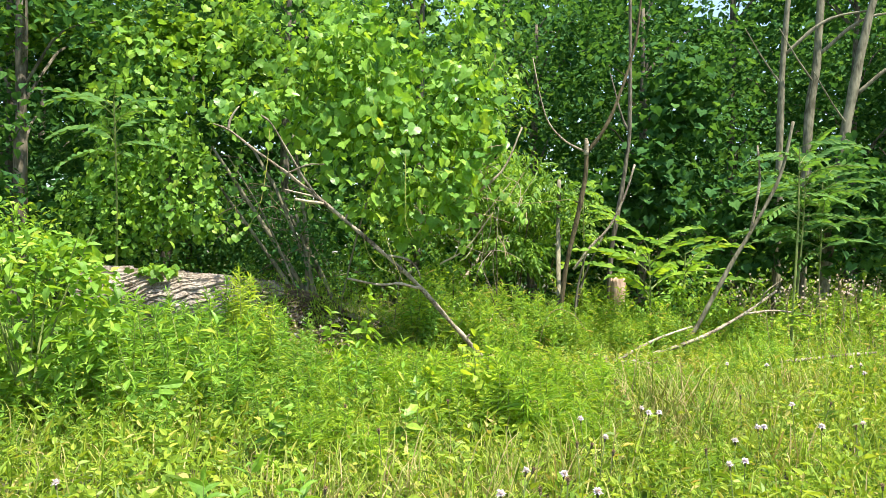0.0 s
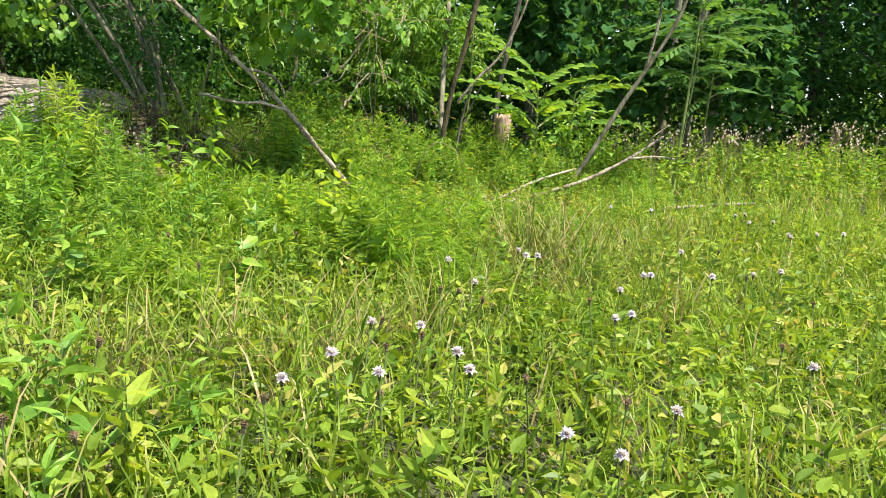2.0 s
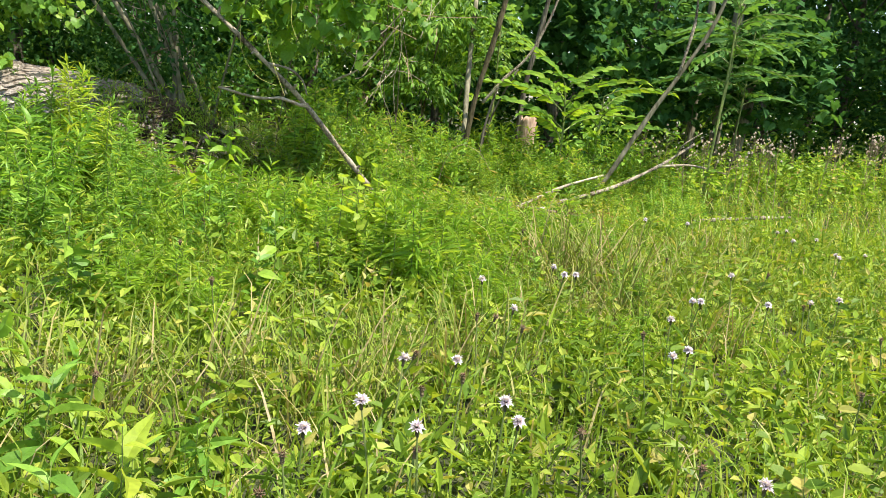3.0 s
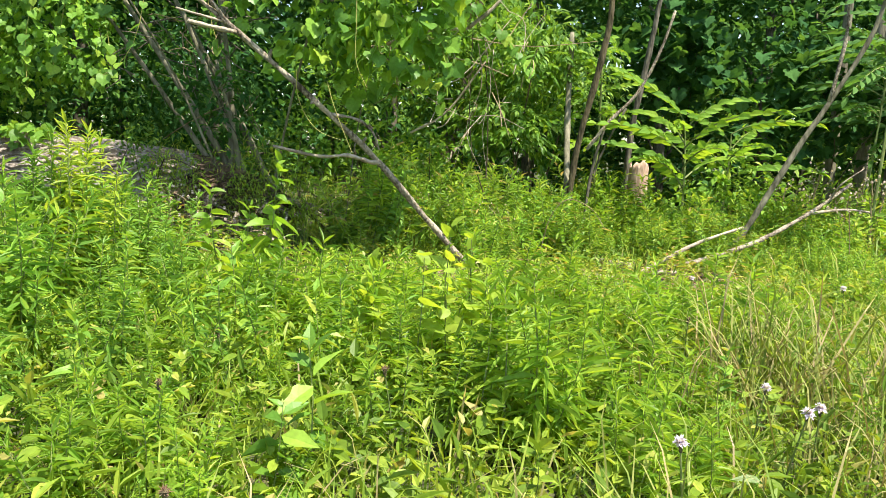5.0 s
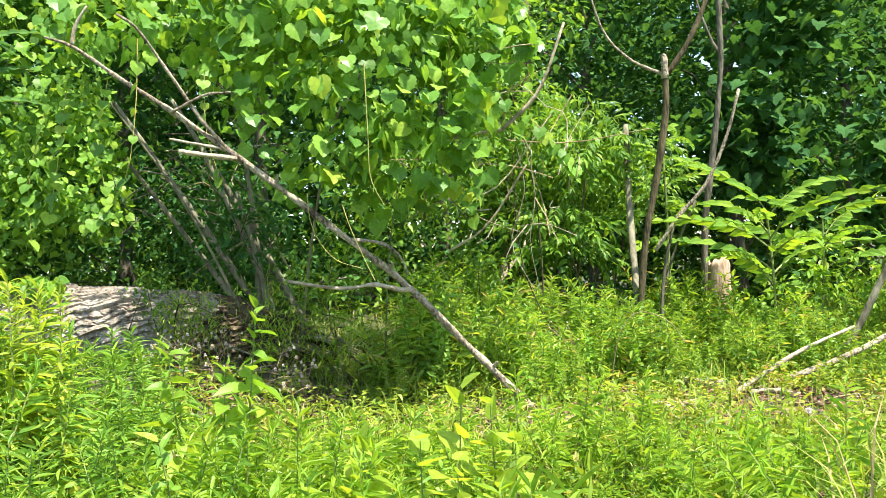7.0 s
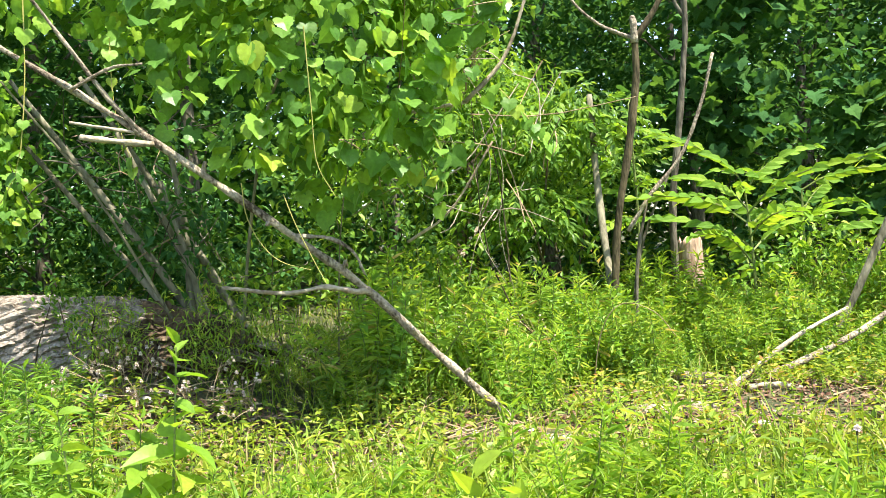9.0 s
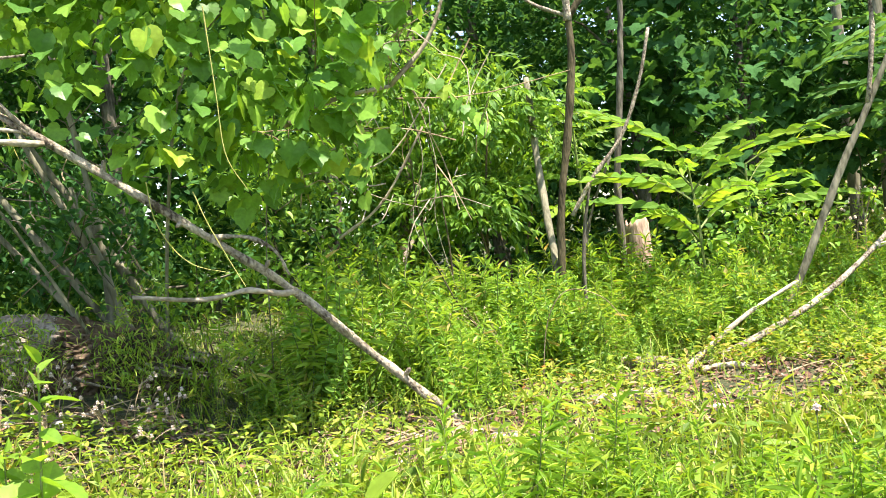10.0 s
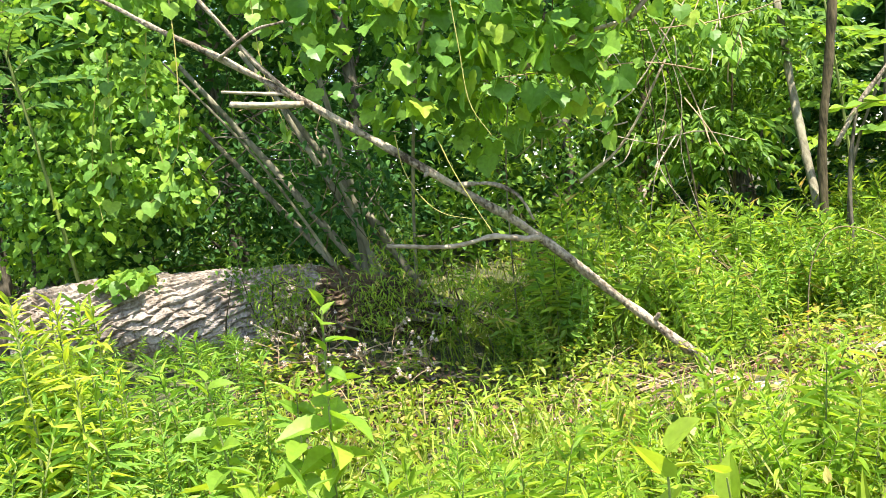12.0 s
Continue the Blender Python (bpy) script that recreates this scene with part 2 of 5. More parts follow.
def fan(outline, lift=0.0, droop=0.0):
    """A leaf blade from half an outline (across, along), folded along its rib and drooping to its tip."""
    pts = [(x, y) for x, y in outline] + [(-x, y) for x, y in reversed(outline) if x > 1e-6]
    mid = np.mean([p[1] for p in pts])
    v = [(0, mid, -droop * mid * mid)] + [(x, y, lift * abs(x) - droop * y * y) for x, y in pts]
    n = len(pts)
    f = [(0, 1 + i, 1 + (i + 1) % n) for i in range(n)]
    return np.array(v), np.array(f)


def simple(outline, lift=0.0, droop=0.0):
    """A leaf blade with no middle point, for plants past counting."""
    pts = [(x, y) for x, y in outline] + [(-x, y) for x, y in reversed(outline) if x > 1e-6]
    v = [(x, y, lift * abs(x) - droop * y * y) for x, y in pts]
    return np.array(v), np.array([(0, i, i + 1) for i in range(1, len(pts) - 1)])


LANCE = fan([(0, 0), (0.085, 0.3), (0.075, 0.6), (0, 1)], 0.5, 0.25)
OVAL = fan([(0, 0), (0.2, 0.22), (0.23, 0.5), (0, 1)], 0.35, 0.2)
ROUND = fan([(0, 0.03), (0.28, 0.0), (0.44, 0.26), (0.38, 0.6), (0.14, 0.88), (0, 0.97)], 0.22, 0.15)
TOOTHED = fan([(0, 0), (0.17, 0.12), (0.24, 0.22), (0.235, 0.31), (0.275, 0.36), (0.25, 0.47), (0.27, 0.52), (0.2, 0.66), (0.19, 0.72), (0.09, 0.86), (0, 1)], 0.35, 0.3)
NETTLE = fan([(0, 0), (0.11, 0.12), (0.155, 0.26), (0.145, 0.34), (0.16, 0.4), (0.12, 0.6), (0.11, 0.68), (0.05, 0.86), (0, 1)], 0.4, 0.4)
HEART = fan([(0, 0.1), (0.1, -0.03), (0.27, -0.07), (0.43, 0.03), (0.52, 0.22), (0.47, 0.32), (0.52, 0.45), (0.41, 0.52), (0.39, 0.65), (0.25, 0.7), (0.12, 0.84), (0, 0.93)], 0.12, 0.22)
LOBED = fan([(0, 0.12), (0.16, -0.08), (0.36, -0.07), (0.5, 0.12), (0.42, 0.26), (0.57, 0.46), (0.4, 0.52), (0.36, 0.64), (0.2, 0.68), (0.13, 0.84), (0, 0.98)], 0.14, 0.28)


SLIM = simple([(0, 0), (0.085, 0.3), (0.07, 0.62), (0, 1)], 0.5, 0.25)
EGG = simple([(0, 0), (0.2, 0.22), (0.22, 0.52), (0, 1)], 0.35, 0.2)
WOODLEAF = simple([(0, 0), (0.4, 0.12), (0.42, 0.5), (0, 1)], 0.2, 0.25)


def blade_template():
    v, f = [], []
    for i, (w, y, z) in enumerate(((0.014, 0, 0), (0.013, 0.06, 0.5), (0.009, 0.2, 0.85))):
        v += [(-w, y, z), (w, y, z)]
    v.append((0, 0.42, 1.0))
    f = [(0, 1, 3), (0, 3, 2), (2, 3, 5), (2, 5, 4), (4, 5, 6)]
    return np.array(v), np.array(f)


BLADE = blade_template()


def smooth_line(points, n):
    p = np.asarray(points, float)
    if len(p) == 2:
        return p[0] + (p[1] - p[0]) * np.linspace(0, 1, n)[:, None]
    q = np.vstack([2 * p[0] - p[1], p, 2 * p[-1] - p[-2]])
    out = []
    for s in np.linspace(0, len(p) - 1 - 1e-9, n):
        i = int(s)
        t = s - i
        a, b, c, d = q[i], q[i + 1], q[i + 2], q[i + 3]
        out.append(0.5 * (2 * b + (c - a) * t + (2 * a - 5 * b + 4 * c - d) * t * t + (3 * b - a - 3 * c + d) * t ** 3))
    return np.array(out)


def tube(points, r0, r1, sides=8, n=None, rough=0.12, ends=True):
    """A tapered, slightly knotty limb along a line."""
    n = n or max(4, 5 * (len(points) - 1))
    line = smooth_line(points, n)
    d = np.gradient(line, axis=0)
    d /= np.linalg.norm(d, axis=1)[:, None] + 1e-9
    ref = np.array([0.31, 0.9, 0.2])
    a = np.cross(d, ref)
    a /= np.linalg.norm(a, axis=1)[:, None] + 1e-9
    b = np.cross(d, a)
    rad = np.linspace(r0, r1, n) * (1 + rough * rng.normal(0, 0.6, n).clip(-1.2, 1.6))
    ang = np.linspace(0, 2 * np.pi, sides, endpoint=False)
    wob = 1 + rough * 0.8 * rng.normal(0, 0.7, (n, sides)).clip(-1.5, 1.5)
    ring = line[:, None] + (rad[:, None] * wob)[..., None] * (np.cos(ang)[None, :, None] * a[:, None] + np.sin(ang)[None, :, None] * b[:, None])
    v = ring.reshape(-1, 3)
    f = []
    for i in range(n - 1):
        for j in range(sides):
            p, q = i * sides + j, i * sides + (j + 1) % sides
            f += [(p, q, q + sides), (p, q + sides, p + sides)]
    if ends:
        v = np.vstack([v, line[0] - d[0] * r0 * 0.1, line[-1] + d[-1] * r1 * 0.4])
        m = n * sides
        for j in range(sides):
            k = (j + 1) % sides
            f += [(m, k, j), (m + 1, m - sides + j, m - sides + k)]
    return v, np.array(f)


def frond_template(pairs=9, leaflet=0.26, wide=1.0, droop=0.28):
    """A pinnate leaf of unit length: midrib with paired leaflets and one at the tip."""
    mid = tube([(0, 0, 0), (0, 0.5, 0.02 - 0.25 * droop), (0, 1, -droop)], 0.012, 0.005, 4, 6, 0)
    lf = LANCE[0] * np.array([wide * 1.25, 1, 1])
    y = np.linspace(0.18, 0.97, pairs)
    z = -droop * y * y
    size = leaflet * (0.75 + 0.45 * np.sin(np.pi * np.linspace(0.15, 0.95, pairs)))
    got = [mid]
    for sgn in (-1, 1):
        got.append(spread((lf, LANCE[1]), np.stack([0 * y, y, z], 1), -sgn * (1.15 - 0.35 * y) + rng.normal(0, 0.08, pairs), -0.35 + rng.normal(0, 0.12, pairs), sgn * 0.25, size))
    got.append(spread((lf, LANCE[1]), [(0, 1, -droop)], [0.0], -0.5, 0.0, leaflet))
    return join(*got)


# ---- ground ----
def ground():
    ax = np.concatenate([np.linspace(-900, -30, 12), np.linspace(-25, 25, 126), np.linspace(30, 900, 12)])
    ay = np.concatenate([np.linspace(-900, -20, 12), np.linspace(-14, 32, 116), np.linspace(38, 900, 12)])
    gx, gy = np.meshgrid(ax, ay)
    gz = ground_z(gx, gy) + rng.normal(0, 0.008, gx.shape)
    v = np.stack([gx, gy, gz], -1).reshape(-1, 3)
    w = len(ax)
    i, j = np.meshgrid(np.arange(len(ay) - 1), np.arange(w - 1), indexing="ij")
    a = (i * w + j).ravel()
    f = np.concatenate([np.stack([a, a + 1, a + w + 1], 1), np.stack([a, a + w + 1, a + w], 1)])
    ob = new("ground", mesh_of("ground", v, f, M_SOIL, True))
    tagged(ob, "dark soil with leaf litter under meadow plants", "ground", kind="structure")


ground()


def patch(n, x0, x1, y0, y1):
    return rng.uniform(x0, x1, n), rng.uniform(y0, y1, n)


def herb_height(x, y):
    """How tall the soft plants stand: taller on the left bank side, short where the litter lies bare."""
    tall = 0.42 * step01(3.4, 1.2, x) * step01(5.4, 7.2, y) * (1 - step01(8.4, 9.9, y))
    tall = tall + 0.40 * step01(0.9, -0.9, x) * step01(3.6, 6.2, y) * (1 - step01(8.2, 9.6, y))
    tall = tall + 0.30 * step01(-1.0, -3.0, x) * step01(4.0, 7.0, y) * (1 - step01(8.8, 10.0, y))
    tall = tall + 0.4 * step01(-1.3, -2.4, x) * step01(8.2, 9.0, y) * (1 - step01(9.8, 10.7, y))
    tall = tall + 0.34 * step01(0.4, 1.4, x) * step01(4.6, 3.2, x) * step01(5.0, 6.4, y) * step01(10.2, 9.0, y) * np.clip(0.55 + 0.6 * np.sin(1.9 * x + 0.8 * y) * np.sin(2.3 * y - 0.9 * x), 0, 1)
    tall = (0.74 + 0.14 * step01(-1.8, -2.8, x)) * tall
    near = 1.0 * step01(0.9, 0.1, x)
    back = (1.12 + 0.2 * step01(0.4, -0.8, x)) * step01(12.2 - near, 13.4 - near, y + 0.35 * np.sin(2.3 * x) + 0.25 * np.sin(5.1 * x + 1)) * step01(4.2, 2.6, x) * step01(-2.1, -0.9, x) * (0.8 + 0.25 * np.sin(2.2 * x + 0.5) * np.sin(1.9 * y))
    right = 0.8 * step01(3.0, 4.8, x) * step01(11.6, 13.4, y)
    right = np.maximum(right, 0.45 * step01(1.9, 3.0, x) * step01(8.0, 9.4, y))
    return np.maximum(np.maximum(tall, back), np.maximum(right, 0.22))


def litter_zone(x, y):
    return step01(10.0, 10.8, y) * (1 - step01(12.3 - step01(0.9, 0.1, x), 13.3 - step01(0.9, 0.1, x), y)) * step01(-3.6, -2.8, x) * (1 - step01(3.1, 4.1, x))


# ---- meadow ----
def meadow():
    x = np.concatenate([rng.uniform(-5, 7, 52000), rng.uniform(-8, 14, 20000)])
    y = np.concatenate([0.9 + 9.7 * rng.random(52000) ** 1.25, rng.uniform(9, 19, 20000)])
    x, y = x + rng.normal(0, 0.7, len(x)), y + rng.normal(0, 0.5, len(y)) * step01(4.0, 1.5, y)
    clump = np.sin(2.3 * x + 1.1 * np.sin(1.7 * y)) * np.sin(2.9 * y + 0.7) + 0.45 * rng.normal(0, 1, len(x))
    keep = (rng.random(len(x)) > 0.6 * litter_zone(x, y)) & (clump > -0.75) & ((x > -2.8) | (y < 10.5))
    x, y = x[keep], y[keep]
    h = (0.16 + 0.26 * rng.random(len(x)) ** 2) * (1 + 0.5 * step01(2, 5, x) * step01(7, 11, y))
    geo = spread(BLADE, np.stack([x, y, ground_z(x, y) - 0.01], 1), rng.uniform(0, 6.28, len(x)), rng.normal(-0.15, 0.32, len(x)), rng.normal(0, 0.15, len(x)), h)
    ob = new("meadow_grass", mesh_of("meadow_grass", *geo, M_GRASS))
    tagged(ob, "ragged sunlit meadow grass, green with dry straw blades", "grass", kind="stuff")
    # low broad-leaved plants
    x = np.concatenate([rng.uniform(-5, 7, 84000), rng.uniform(-8, 14, 14000)])
    y = np.concatenate([0.9 + 9.9 * rng.random(84000) ** 1.25, rng.uniform(9.5, 19, 14000)])
    x, y = x + rng.normal(0, 0.7, len(x)), y + rng.normal(0, 0.5, len(y)) * step01(4.0, 1.5, y)
    keep = (rng.random(len(x)) > 0.75 * litter_zone(x, y)) & ((x > -2.8) | (y < 10.5))
    x, y = x[keep], y[keep]
    lift = rng.random(len(x)) ** 1.3 * np.clip(0.36 * (0.6 + herb_height(x, y)), 0.1, 0.4)
    pos = np.stack([x, y, ground_z(x, y) + lift], 1)
    half = len(x) // 2
    yaw, pit, rol = rng.uniform(0, 6.28, len(x)), rng.normal(0.25, 0.55, len(x)), rng.normal(0, 0.5, len(x))
    sz = 0.026 + 0.07 * rng.random(len(x)) ** 1.6
    geo = join(spread(EGG, pos[:half], yaw[:half], pit[:half], rol[:half], sz[:half]), spread(SLIM, pos[half:], yaw[half:], pit[half:] + 0.3, rol[half:], sz[half:] * 1.5))
    ob = new("low_meadow_plants", mesh_of("low_meadow_plants", *geo, M_FORB))
    tagged(ob, "dense low broad-leaved weeds among the grass", "weeds", kind="stuff")

    # the rest of the clearing, behind and beside the walk
    n = 36000
    away, turn = 24 * rng.random(n) ** 0.75, rng.uniform(0, 2 * np.pi, n)
    x, y = 1 + away * np.cos(turn), 3 + away * np.sin(turn)
    keep = ~((x > -4.6) & (x < 6.6) & (y > 1.2)) & (y < 12) & ~((x < -4.6) & (y > 9.5))
    x, y = x[keep], y[keep]
    n = len(x)
    geo = join(spread(BLADE, np.stack([x, y, ground_z(x, y) - 0.01], 1), rng.uniform(0, 6.28, n), rng.normal(-0.2, 0.35, n), rng.normal(0, 0.2, n), rng.uniform(0.25, 0.5, n) * (1 + 0.03 * np.hypot(x, y))),
               spread(EGG, np.stack([x + 0.05, y, ground_z(x, y) + rng.uniform(0.02, 0.25, n)], 1), rng.uniform(0, 6.28, n), rng.normal(0.1, 0.4, n), rng.normal(0, 0.3, n), rng.uniform(0.07, 0.16, n)))
    ob = new("clearing_grass", mesh_of("clearing_grass", *geo, M_GRASS))
    tagged(ob, "rough green grass of the wider clearing", "grass", kind="stuff")
    # straw tufts
    tufts = [(-0.1, 4.5), (0.15, 4.75), (0.45, 5.0), (0.75, 5.3), (1.6, 6.2), (1.75, 6.9), (-0.9, 4.4), (-0.5, 4.7), (1.42, 7.5), (1.6, 7.3), (1.45, 7.1), (2.1, 7.2), (2.5, 7.6), (1.8, 6.6), (2.9, 8.3), (1.2, 6.3), (3.4, 9.0)] + [(rng.uniform(-1.5, 6), rng.uniform(2, 10)) for _ in range(10)]
    c = np.repeat(np.array(tufts), 70, 0) + rng.normal(0, 0.14, (70 * len(tufts), 2))
    n = len(c)
    geo = spread((BLADE[0] * np.array([0.5, 1, 1]), BLADE[1]), np.stack([c[:, 0], c[:, 1], ground_z(c[:, 0], c[:, 1]) - 0.01], 1), rng.uniform(0, 6.28, n), rng.normal(-0.22, 0.26, n), rng.normal(0, 0.18, n), rng.uniform(0.25, 0.62, n) * np.where(np.hypot(c[:, 0] - 1.5, c[:, 1] - 7.3) < 0.6, 1.35, 1.0))
    ob = new("dry_grass_tufts", mesh_of("dry_grass_tufts", *geo, M_STRAW))
    tagged(ob, "straw-coloured dry grass tufts in the meadow", "grass", kind="stuff")


meadow()


def herb_template(leaves=46, leaf=0.17, shape=LANCE):
    """An upright herb of unit height: a stem, leaves spiralling up it, and a tuft at the top."""
    u = np.linspace(0.12, 0.99, leaves)
    yaw = np.arange(leaves) * 2.4 + rng.normal(0, 0.25, leaves)
    pitch = -0.2 + 1.1 * u ** 3 + rng.normal(0, 0.36, leaves)
    size = leaf * (0.75 + 0.5 * np.sin(np.pi * u ** 0.8)) * rng.uniform(0.5, 1.35, leaves)
    bend = 0.09 * np.sin(2.2 * u)
    return spread(shape, np.stack([bend, 0.4 * bend, u], 1), yaw, pitch, rng.normal(0, 0.5, leaves), size)


def herb_stem():
    return tube([(0, 0, -0.03), (0.079, 0.032, 0.5), (0.074, 0.03, 0.98)], 0.008, 0.003, 3, 4, 0.05)


def tall_herbs():
    """The goldenrod thicket and the willowherb behind, too many to count."""
    sorts = (("goldenrod_thicket", M_HERB, "bright green leafy goldenrod thicket, waist high, not in bloom", 1300, (-5.2, 4.4, 4.4, 10.6), SLIM, 0.115),
             ("willowherb_thicket", M_DARKHERB, "tall narrow-leaved green herbs below the dead branches", 950, (-2.4, 4.6, 11.5, 16.0), SLIM, 0.12),
             ("goldenrod_bed", M_AIL, "dense bed of young yellow-green goldenrod in full sun", 620, (-1.6, 1.95, 5.3, 9.3), SLIM, 0.15),
             ("bank_weeds", M_HERB, "short bright weeds on the bank before the log", 200, (-6.4, -3.1, 10.3, 11.95), SLIM, 0.2),
             ("leafy_herbs", M_HERB, "bushy small-leaved herbs mixed through the taller ones", 1650, (-2.4, 4.6, 11.5, 15.6), EGG, 0.1),
             ("broadleaf_weeds", M_HERB, "bright broad-leaved weeds among the goldenrod", 200, (-4.5, 1.4, 3.4, 8.0), NETTLE, 0.17),
             ("meadow_weeds", M_FORB, "loose leafy weeds dotted over the meadow", 1500, (-3.5, 6.5, 1.6, 10.2), EGG, 0.26),
             ("rough_weeds", M_DARKHERB, "knee-high tangled meadow weeds", 950, (2.2, 10.0, 8.4, 17.0), EGG, 0.12))
    for name, mat, label, count, (x0, x1, y0, y1), shape, leaf in sorts:
        x, y = patch(count, x0, x1, y0, y1)
        h = herb_height(x, y) * (rng.uniform(0.55, 1.2, count) if y0 > 11 else rng.uniform(0.3, 1.2, count))
        if name == "meadow_weeds":
            h = rng.uniform(0.14, 0.38, count)
        keep = (h > (0.12 if name == "meadow_weeds" else 0.2)) & (rng.random(count) > 0.85 * litter_zone(x, y))
        if name == "willowherb_thicket":
            keep &= ~((np.abs(x - 0.8) < 0.75) & (y > 15.4))
        if name == "leafy_herbs":
            h *= 0.85
        if name == "bank_weeds":
            h = rng.uniform(0.12, 0.3, count)
            keep = h > 0
        if name == "goldenrod_bed":
            h = rng.uniform(0.4, 0.78, count) * step01(2.0, 1.3, x + 0.3 * np.sin(3 * y)) * (0.55 + 0.45 * step01(5.0, 6.6, y + 0.3 * np.sin(4 * x))) * (0.75 + 0.3 * np.sin(2.6 * x + 1) * np.sin(2.2 * y))
            keep = (h > 0.16) & ~((np.abs(x - 0.05) < 0.45) & (y < 6.3))
        if name in ("goldenrod_thicket", "broadleaf_weeds"):
            keep &= ~((np.abs(x - 0.05) < 0.9) & (y < 6.6))
        keep &= np.hypot(x - 1.5, y - 7.3) > 0.3
        x, y, h = x[keep], y[keep], h[keep]
        pos = np.stack([x, y, ground_z(x, y)], 1)
        sets, stems = [], []
        pick = rng.integers(0, 8, len(x))
        for i in range(8):
            tpl, m = herb_template({"meadow_weeds": 16, "broadleaf_weeds": 20, "goldenrod_thicket": 84, "goldenrod_bed": 62, "willowherb_thicket": 74, "leafy_herbs": 48, "rough_weeds": 44}.get(name, 60), leaf, shape), pick == i
            yaw, lean, rl = rng.uniform(0, 6.28, m.sum()), rng.normal(0, 0.23, m.sum()), rng.normal(0, 0.23, m.sum())
            sets.append(spread(tpl, pos[m], yaw, lean, rl, h[m]))
            stems.append(spread(herb_stem(), pos[m], yaw, lean, rl, h[m]))
        ob = new(name, mesh_of(name, *join(*sets), mat))
        tagged(ob, label, "herbs", kind="stuff")
        part("stem", join(*stems), M_STEM, ob, "thin green stems")


tall_herbs()


def single_herb(name, at, height, leaves, leaf, shape, mat, label, lean=(0, 0), stems=1, group=""):
    t = thing(name, (at[0], at[1], float(ground_z(at[0], at[1]))), label, "plant", group)
    for i in range(stems):
        dx, dy = (rng.normal(0, 0.055 * math.sqrt(stems), 2) if stems > 1 else (0, 0))
        hh = height * (1 if i == 0 else rng.uniform(0.7, 0.98))
        ang = ([rng.uniform(0, 6.28)], lean[0] + rng.normal(0, 0.05), lean[1] + rng.normal(0, 0.05))
        part("stem", spread(herb_stem(), [(dx, dy, 0)], *ang, hh), M_STEM, t)
        part("leaves", spread(herb_template(leaves, leaf, shape), [(dx, dy, 0)], *ang, hh), mat, t)
    return t


single_herb("toothed_weed", (-1.47, 8.25), 1.17, 34, 0.125, TOOTHED, M_AIL, "tall bright green plant with large toothed leaves", stems=3)
single_herb("goldenrod", (-2.58, 8.6), 1.36, 120, 0.1, LANCE, M_LIME, "tall goldenrod with narrow bright leaves", stems=6)
single_herb("goldenrod", (-2.85, 8.7), 1.32, 110, 0.1, LANCE, M_LIME, "tall goldenrod with narrow bright leaves", stems=5)
single_herb("goldenrod", (-2.3, 8.6), 1.08, 110, 0.1, LANCE, M_HERB, "tall goldenrod with narrow bright leaves", stems=4)
for gx, gy, gh, gs in ((-3.05, 8.75, 1.26, 5), (-3.9, 9.6, 1.05, 5), (-3.3, 9.1, 1.1, 5), (-3.6, 9.3, 0.95, 4), (-2.0, 8.5, 0.8, 5), (-2.6, 9.6, 0.95, 5), (-2.2, 9.3, 0.85, 5), (-1.85, 7.7, 0.7, 4)):
    single_herb("goldenrod", (gx, gy), gh, 110, 0.115, LANCE, M_HERB, "tall goldenrod with narrow bright leaves", stems=gs)
for gx, gy, gh in ((-0.95, 3.3, 0.42), (-1.15, 3.0, 0.4), (-0.8, 3.6, 0.48), (-1.3, 3.7, 0.5), (-0.62, 3.0, 0.34), (-1.05, 4.0, 0.52), (-1.6, 3.4, 0.45), (-0.35, 3.85, 0.4)):
    single_herb("nettle", (gx, gy), gh, 18, 0.27, NETTLE, M_HERB, "knee-high leafy weed in the grass", stems=3)
single_herb("nettle", (-0.58, 3.4), 0.5, 16, 0.28, NETTLE, M_LIME, "young broad-leaved weed in the grass", stems=2)
single_herb("nettle", (-0.75, 2.7), 0.4, 12, 0.32, TOOTHED, M_FORB, "young broad-leaved weed in the grass", stems=2)
single_herb("nettle", (-0.62, 5.75), 0.62, 18, 0.22, OVAL, M_HERB, "broad-leaved weed with bright green leaves", stems=2)
single_herb("nettle", (-1.45, 5.6), 0.7, 20, 0.2, OVAL, M_HERB, "broad-leaved weed with bright green leaves", stems=3)
single_herb("tree_seedling", (-0.15, 7.25), 0.9, 15, 0.135, ROUND, M_LIME, "yellow-green tree seedling with round leaves among the herbs", stems=7)
single_herb("tree_seedling", (-0.36, 7.35), 0.6, 22, 0.15, ROUND, M_LIME, "small pale tree seedling with round leaves", stems=2)


def left_bush():
    t = thing("leafy_bush", (-3.75, 6.4, 0), "bright green leafy bush at the meadow edge", "bush")
    for i in range(9):
        a = rng.uniform(0, 6.28)
        end = np.array([0.5 * math.cos(a), 0.5 * math.sin(a), rng.uniform(1.0, 1.75)])
        part("branch", tube([(0, 0, 0), end * (0.4, 0.4, 0.55), end], 0.014, 0.004, 5), M_STEM, t)
    n = 1500
    u = rng.normal(0, 1, (n, 3))
    u /= np.linalg.norm(u, axis=1)[:, None]
    p = u * rng.uniform(0.55, 1, n)[:, None] ** 0.5 * (0.75, 0.7, 0.75) + (0, 0, 1.0)
    part("foliage", spread(OVAL, p, rng.uniform(0, 6.28, n), rng.normal(-0.2, 0.5, n), rng.normal(0, 0.4, n), rng.uniform(0.09, 0.17, n)), M_HERB, t)


left_bush()


